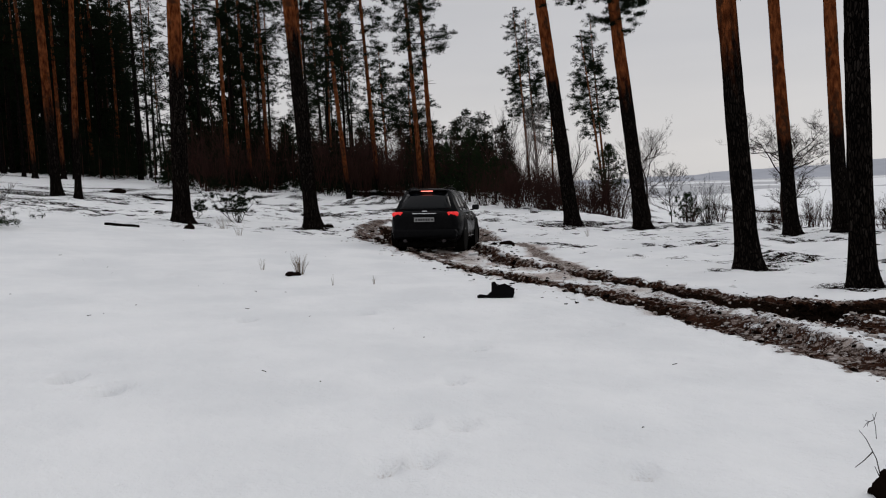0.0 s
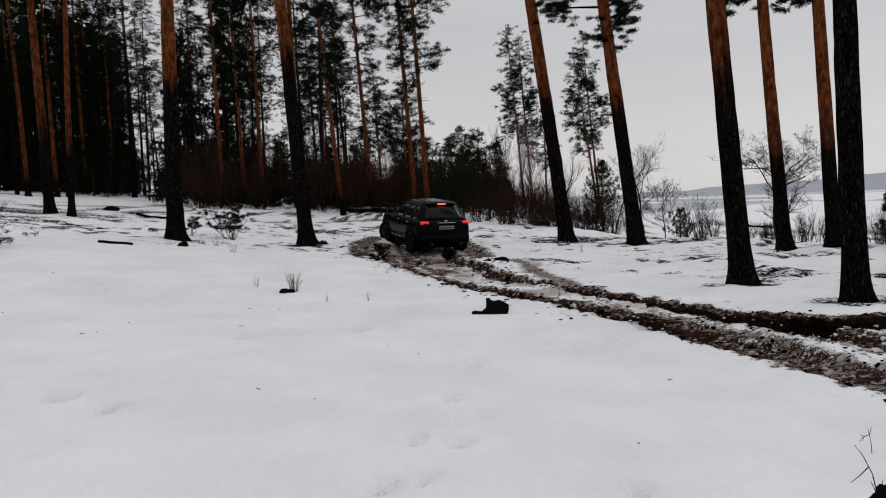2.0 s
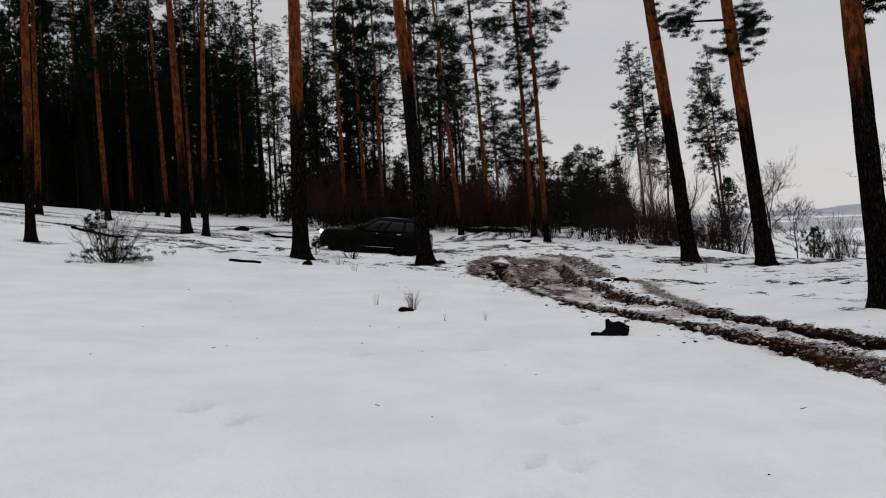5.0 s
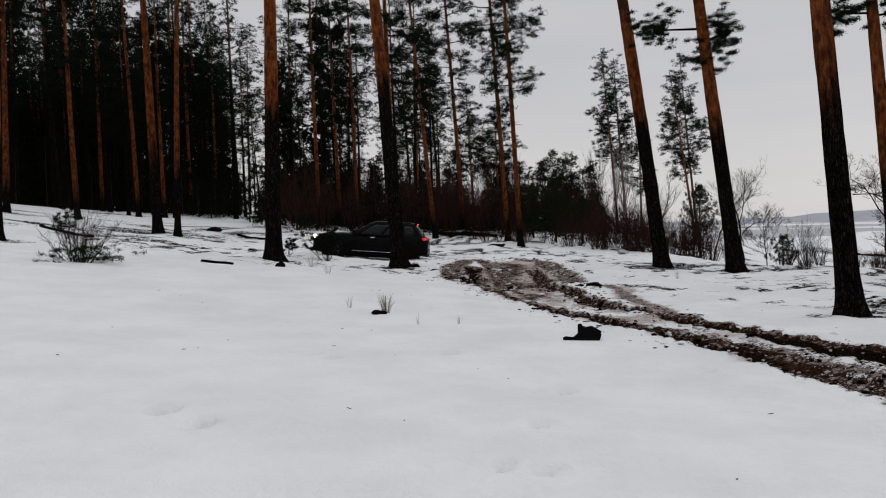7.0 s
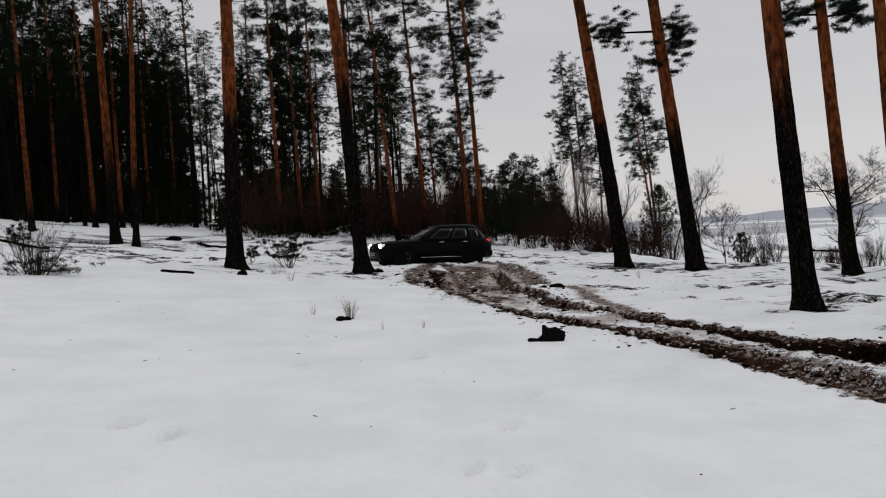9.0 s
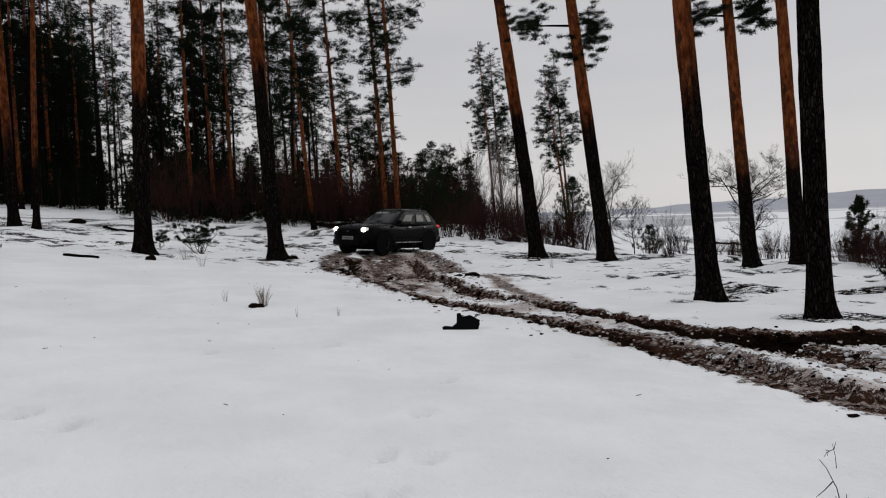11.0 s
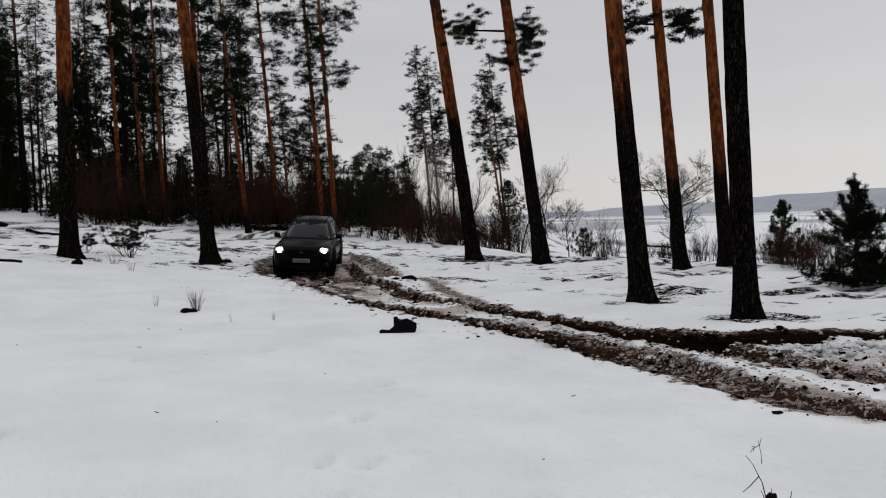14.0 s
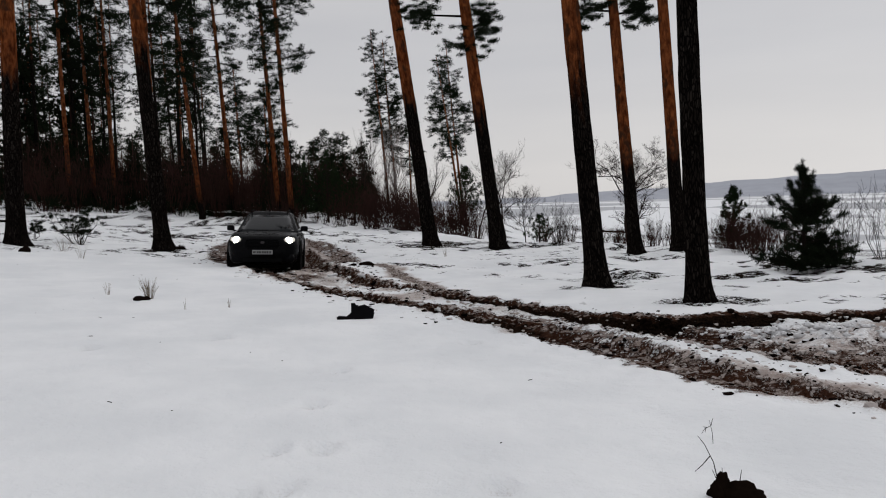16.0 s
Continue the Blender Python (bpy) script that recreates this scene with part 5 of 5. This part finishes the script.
def build_small_things():
    rng = np.random.default_rng(21)
    # the black broken tub, half sunk
    x, y = 0.74, 11.95
    tub = thing("broken_tub", "broken black plastic tub half sunk in snow", "tub", pose(x, y, ground_z(x, y) - 0.03, 0, 0, 6))
    outline = [(-0.27, -0.06), (-0.29, 0.075), (-0.25, 0.095), (-0.14, 0.08), (-0.07, 0.13), (-0.06, 0.265), (-0.01, 0.27), (0.025, 0.215), (0.14, 0.235), (0.28, 0.155), (0.20, -0.06)]
    bm = bmesh.new()
    for y0 in (-0.015, 0.015):
        bm.faces.new([bm.verts.new((a, y0 + 0.25 * b, b)) for a, b in outline])
    bm.verts.ensure_lookup_table()
    n = len(outline)
    for k in range(n):
        q = (k + 1) % n
        bm.faces.new((bm.verts[k], bm.verts[q], bm.verts[n + q], bm.verts[n + k]))
    part("shell", bm, M_TRIM, tub)
    part("tub_floor", block(0.42, 0.26, 0.03, (-0.03, 0.14, 0.0), 0.01), M_TRIM, tub)
    part("side_wall", block(0.03, 0.28, 0.18, (0.24, 0.16, 0.03), 0.01, Matrix.Rotation(0.3, 4, "Y")), M_TRIM, tub)
    # tufts and stalks of dry grass
    for x, y, h, w, n in ((-2.69, 14.83, 0.36, 0.34, 60), (-3.48, 15.33, 0.24, 0.16, 9), (-1.89, 13.46, 0.19, 0.06, 4), (-1.23, 13.62, 0.17, 0.11, 8), (-5.9, 23.2, 0.35, 0.4, 14), (-7.2, 26.4, 0.45, 0.9, 30), (4.3, 24.3, 0.3, 0.3, 10)):
        wood = Bag()
        for _ in range(n):
            a, o = rng.uniform(0, 6.28), rng.uniform() ** 0.6
            s = np.array([math.cos(a), math.sin(a), 0]) * w * 0.5 * o
            hh = h * rng.uniform(0.5, 1.05)
            wood.add(*tube(np.array([s * 0.35 - [0, 0, 0.05], s * 0.8 + [0, 0, hh * 0.6], s * 1.25 + [0, 0, hh]]), [0.0028, 0.0022, 0.0015], 3, False))
        t = thing("grass_tuft", "dry pale grass stalks standing out of the snow", "grass", pose(x, y, ground_z(x, y)), "grass tufts")
        tagged(part_np("grass_clump", wood, M_GRASS, t), kind="stuff")
    for x, y, sx, sy, sz, lab in ((-2.80, 14.72, 0.15, 0.10, 0.07, "dark clod of earth beside dry grass"), (-7.87, 24.98, 0.15, 0.14, 0.15, "dark broken stump in the snow"), (-17.97, 44.72, 0.42, 0.3, 0.26, "dark tree stump in the snow"),
                                  (1.30, 21.72, 0.13, 0.12, 0.06, "dark clod beside the track"), (1.65, 21.6, 0.20, 0.14, 0.09, "dark clod beside the track"), (-4.05, 28.1, 0.2, 0.2, 0.10, "dark root at the foot of a pine"), (-1.9, 46.0, 0.5, 0.2, 0.12, "dark heap of branches in the snow")):
        t = thing("earth_clod", lab, "clod", pose(x, y, ground_z(x, y), 0, 0, rng.uniform(-20, 20)))
        part("lump", lump(rng, (sx, sy, sz), 3), M_CLOD, t, smooth=True)
    # the black clod with twigs near the camera
    x, y = 2.40, 4.19
    t = thing("earth_clod", "black uprooted clod with thin twigs in the snow", "clod", pose(x, y, ground_z(x, y)))
    bm = lump(rng, (0.16, 0.11, 0.085), 4, 0.45)
    part("lump", bm, M_CLOD, t, smooth=True)
    part("lump", lump(np.random.default_rng(3), (0.055, 0.06, 0.13), 4, 0.4), M_CLOD, t, smooth=True).location = (-0.11, 0.0, 0.02)
    for path in (((-0.12, 0.02, 0.1), (-0.13, 0.05, 0.2), (-0.17, 0.08, 0.30), (-0.20, 0.1, 0.345)), ((-0.145, 0.06, 0.235), (-0.20, 0.05, 0.19), (-0.25, 0.04, 0.16)), ((-0.13, 0.0, 0.1), (-0.155, 0.02, 0.17)), ((-0.10, 0.0, 0.1), (-0.10, 0.01, 0.18)), ((0.0, 0, 0.07), (0.015, 0, 0.16))):
        b = Bag()
        b.add(*tube(np.array(path), np.linspace(0.0034, 0.0016, len(path)), 5))
        part_np("twig", b, M_TWIG, t)
    x, y = 2.84, 5.30
    t = thing("dry_weed", "thin dry weed with a drooping head in the snow", "weed", pose(x, y, ground_z(x, y)))
    for path in (((0, 0, -0.05), (-0.01, 0, 0.08), (-0.03, 0, 0.17)), ((-0.02, 0, 0.13), (0.0, 0.01, 0.18)), ((-0.025, 0, 0.13), (-0.07, 0, 0.11), (-0.09, 0, 0.08)), ((-0.05, 0, 0.12), (-0.075, 0.01, 0.125)), ((-0.06, 0, 0.115), (-0.06, 0.01, 0.085))):
        b = Bag()
        b.add(*tube(np.array(path), np.linspace(0.0028, 0.0014, len(path)), 5))
        part_np("stalk", b, M_TWIG, t)
    # fallen logs
    for x0, y0, x1, y1, r, lab in ((-6.2, 55.9, -2.2, 54.2, 0.16, "fallen trunk with snow lying on it"), (-10.4, 24.8, -9.2, 24.4, 0.05, "thin dark fallen branch in the snow"), (-21.0, 33.0, -17.5, 31.0, 0.07, "dark fallen branch in the snow"),
                                   (-15.0, 40.5, -13.0, 40.2, 0.07, "dark fallen branch in the snow"), (26.5, 70.0, 29.5, 70.3, 0.12, "driftwood log on the snowy shore")):
        b = Bag()
        k = np.linspace(0, 1, 9)
        path = np.stack([x0 + (x1 - x0) * k, y0 + (y1 - y0) * k, [ground_z(x0 + (x1 - x0) * q, y0 + (y1 - y0) * q) + r * 0.7 for q in k]], 1) + rng.normal(size=(9, 3)) * r * 0.15
        b.add(*tube(path, r * np.linspace(1, 0.75, 9), 9))
        t = thing("fallen_log", lab, "log")
        part_np("log", b, M_BARK, t, attr="flake_shade")
        if r > 0.15:
            s = Bag()
            s.add(*tube(path + [0, 0, r * 0.75], r * 0.75 * np.linspace(1, 0.8, 9) * (1 + 0.2 * rng.normal(size=9)), 8))
            part_np("snow_cap", s, M_SNOW, t, "strip of snow on the log")
    # clods of snow and mud thrown out along the ruts
    snow, mud = Bag(), Bag()
    shapes = []
    for k in range(14):
        bm = lump(rng, (1, 0.9, 0.65), 1 if k < 8 else 2, 0.9 if k < 8 else 1.2)
        bm.verts.ensure_lookup_table()
        shapes.append((np.array([v.co[:] for v in bm.verts]), np.array([[v.index for v in f.verts] for f in bm.faces])))
        bm.free()
    for line, n, spread in ((NEAR_RUT, 1900, 0.30), (FAR_RUT, 1700, 0.32), (MID_RUT, 800, 0.40), (TURN_A, 90, 0.5), (TURN_B, 100, 0.5), (TURN_C, 110, 0.6), ([(4.9, 8.6), (6.5, 7.9), (10.0, 6.8)], 450, 0.6), ([(4.8, 10.15), (6.3, 9.8), (7.5, 9.45), (10.0, 8.5)], 700, 0.20), ([(4.4, 9.9), (6.3, 9.3), (9.0, 8.2)], 500, 0.22)):
        seg = np.array(line)
        cum = np.concatenate([[0], np.cumsum(np.hypot(*np.diff(seg, axis=0).T))])
        d = rng.uniform(0, cum[-1], n)
        cx, cy = np.interp(d, cum, seg[:, 0]) + rng.normal(size=n) * spread, np.interp(d, cum, seg[:, 1]) + rng.normal(size=n) * spread * 0.8
        z = surface(cx, cy)[0]
        size = 0.010 + 0.042 * rng.uniform(size=n) ** 3.5
        dark = rng.uniform(size=n) < 0.55
        for q in range(n):
            if cx[q] < -4 and rng.uniform() < 0.6:
                continue
            v, f = shapes[int(rng.integers(8))]
            a = rng.uniform(0, 6.28)
            rot = np.array([[math.cos(a), -math.sin(a), 0], [math.sin(a), math.cos(a), 0], [0, 0, 1]])
            (mud if dark[q] else snow).add((v * size[q]) @ rot.T + [cx[q], cy[q], z[q]], f)
    far = np.array([(4.3, 10.9), (4.9, 10.35), (5.5, 10.2), (6.4, 9.95), (7.5, 9.50), (9.6, 8.8)])
    for _ in range(420):
        f = rng.uniform()
        x, y = np.interp(f, np.linspace(0, 1, 6), far[:, 0]) + rng.normal() * 0.12, np.interp(f, np.linspace(0, 1, 6), far[:, 1]) + rng.normal() * 0.14
        v, q = shapes[8 + int(rng.integers(6))]
        s = 0.02 + 0.055 * rng.uniform() ** 2
        a = rng.uniform(0, 6.28)
        rot = np.array([[math.cos(a), -math.sin(a), 0], [math.sin(a), math.cos(a), 0], [0, 0, 1]])
        mud.add((v * s) @ rot.T + [x, y, ground_z(x, y) + 0.1 * s], q)
    white = Bag()
    for _ in range(380):
        f = rng.uniform() ** 1.3
        x, y = 4.6 + 5.5 * f + rng.normal() * 0.35, 8.9 - 1.9 * f + rng.normal() * 0.75
        v, q = shapes[8 + int(rng.integers(6))]
        a, s = rng.uniform(0, 6.28), 0.012 + 0.05 * rng.uniform() ** 2.2
        rot = np.array([[math.cos(a), -math.sin(a), 0], [math.sin(a), math.cos(a), 0], [0, 0, 0.8]])
        white.add((v * s) @ rot.T + [x, y, ground_z(x, y) - 0.2 * s], q)
    for line, n in ((NEAR_RUT, 90), (FAR_RUT, 80), (TURN_A, 60), (TURN_B, 70), (TURN_C, 60)):
        seg = np.array(line)
        cum = np.concatenate([[0], np.cumsum(np.hypot(*np.diff(seg, axis=0).T))])
        for _ in range(n):
            d = rng.uniform(0.25 if n > 75 else 0.0, 0.8) * cum[-1]
            x, y = np.interp(d, cum, seg[:, 0]) + rng.normal() * 0.4, np.interp(d, cum, seg[:, 1]) + rng.normal() * 0.4
            v, q = shapes[8 + int(rng.integers(6))]
            a, s = rng.uniform(0, 6.28), (0.03 + 0.08 * rng.uniform() ** 2) * min(1, y / 20)
            rot = np.array([[math.cos(a), -math.sin(a), 0], [math.sin(a), math.cos(a), 0], [0, 0, 0.8]])
            (white if rng.uniform() < 0.6 else mud).add((v * s) @ rot.T + [x, y, ground_z(x, y) - 0.2 * s], q)
    # heaped snow between the black bank and the ruts
    for _ in range(260):
        hx, hy = ((5.55, 8.85), (6.0, 8.75), (6.4, 8.45), (7.0, 8.5), (7.6, 8.2), (6.0, 8.2), (8.3, 7.9))[int(rng.integers(7))]
        x, y = hx + rng.normal() * 0.24, hy + rng.normal() * 0.14
        v, q = shapes[8 + int(rng.integers(6))]
        a, s = rng.uniform(0, 6.28), 0.015 + 0.045 * rng.uniform() ** 2
        rot = np.array([[math.cos(a), -math.sin(a), 0], [math.sin(a), math.cos(a), 0], [0, 0, 0.8]])
        lift = 0.10 * math.exp(-((x - hx) ** 2 / 0.05 + (y - hy) ** 2 / 0.02))
        white.add((v * s) @ rot.T + [x, y, ground_z(x, y) + lift - 0.3 * s], q)
    bits = Bag()
    for _ in range(60):
        x, y = rng.uniform(-9, 7), rng.uniform(4.5, 22)
        if min(away(np.array([x]), np.array([y]), NEAR_RUT)[0], away(np.array([x]), np.array([y]), FAR_RUT)[0]) < 0.9:
            continue
        a, L = rng.uniform(0, 6.28), rng.uniform(0.01, 0.06)
        p = np.array([x, y, ground_z(x, y) + 0.003])
        bits.add(*tube(np.array([p, p + [math.cos(a) * L, math.sin(a) * L, 0.006]]), [0.004, 0.003], 4))
    t = thing("twig_scraps", "scattered scraps of bark and twig on the snow", "twig scraps", kind="stuff")
    tagged(part_np("scraps", bits, M_TWIG, t), kind="stuff")
    t = thing("snow_lumps", "broken lumps of snow between the muddy ruts", "snow lumps", kind="stuff")
    tagged(part_np("lumps", white, M_SNOW, t, smooth=True), kind="stuff")
    t = thing("snow_clods", "lumps of dirty snow thrown up along the ruts", "snow clods", kind="stuff")
    tagged(part_np("clods", snow, M_DIRTY, t, smooth=False), kind="stuff")
    t = thing("mud_clods", "lumps of wet mud thrown up along the ruts", "mud clods", kind="stuff")
    tagged(part_np("clods", mud, M_CLOD, t, smooth=False), kind="stuff")


build_small_things()
motions()
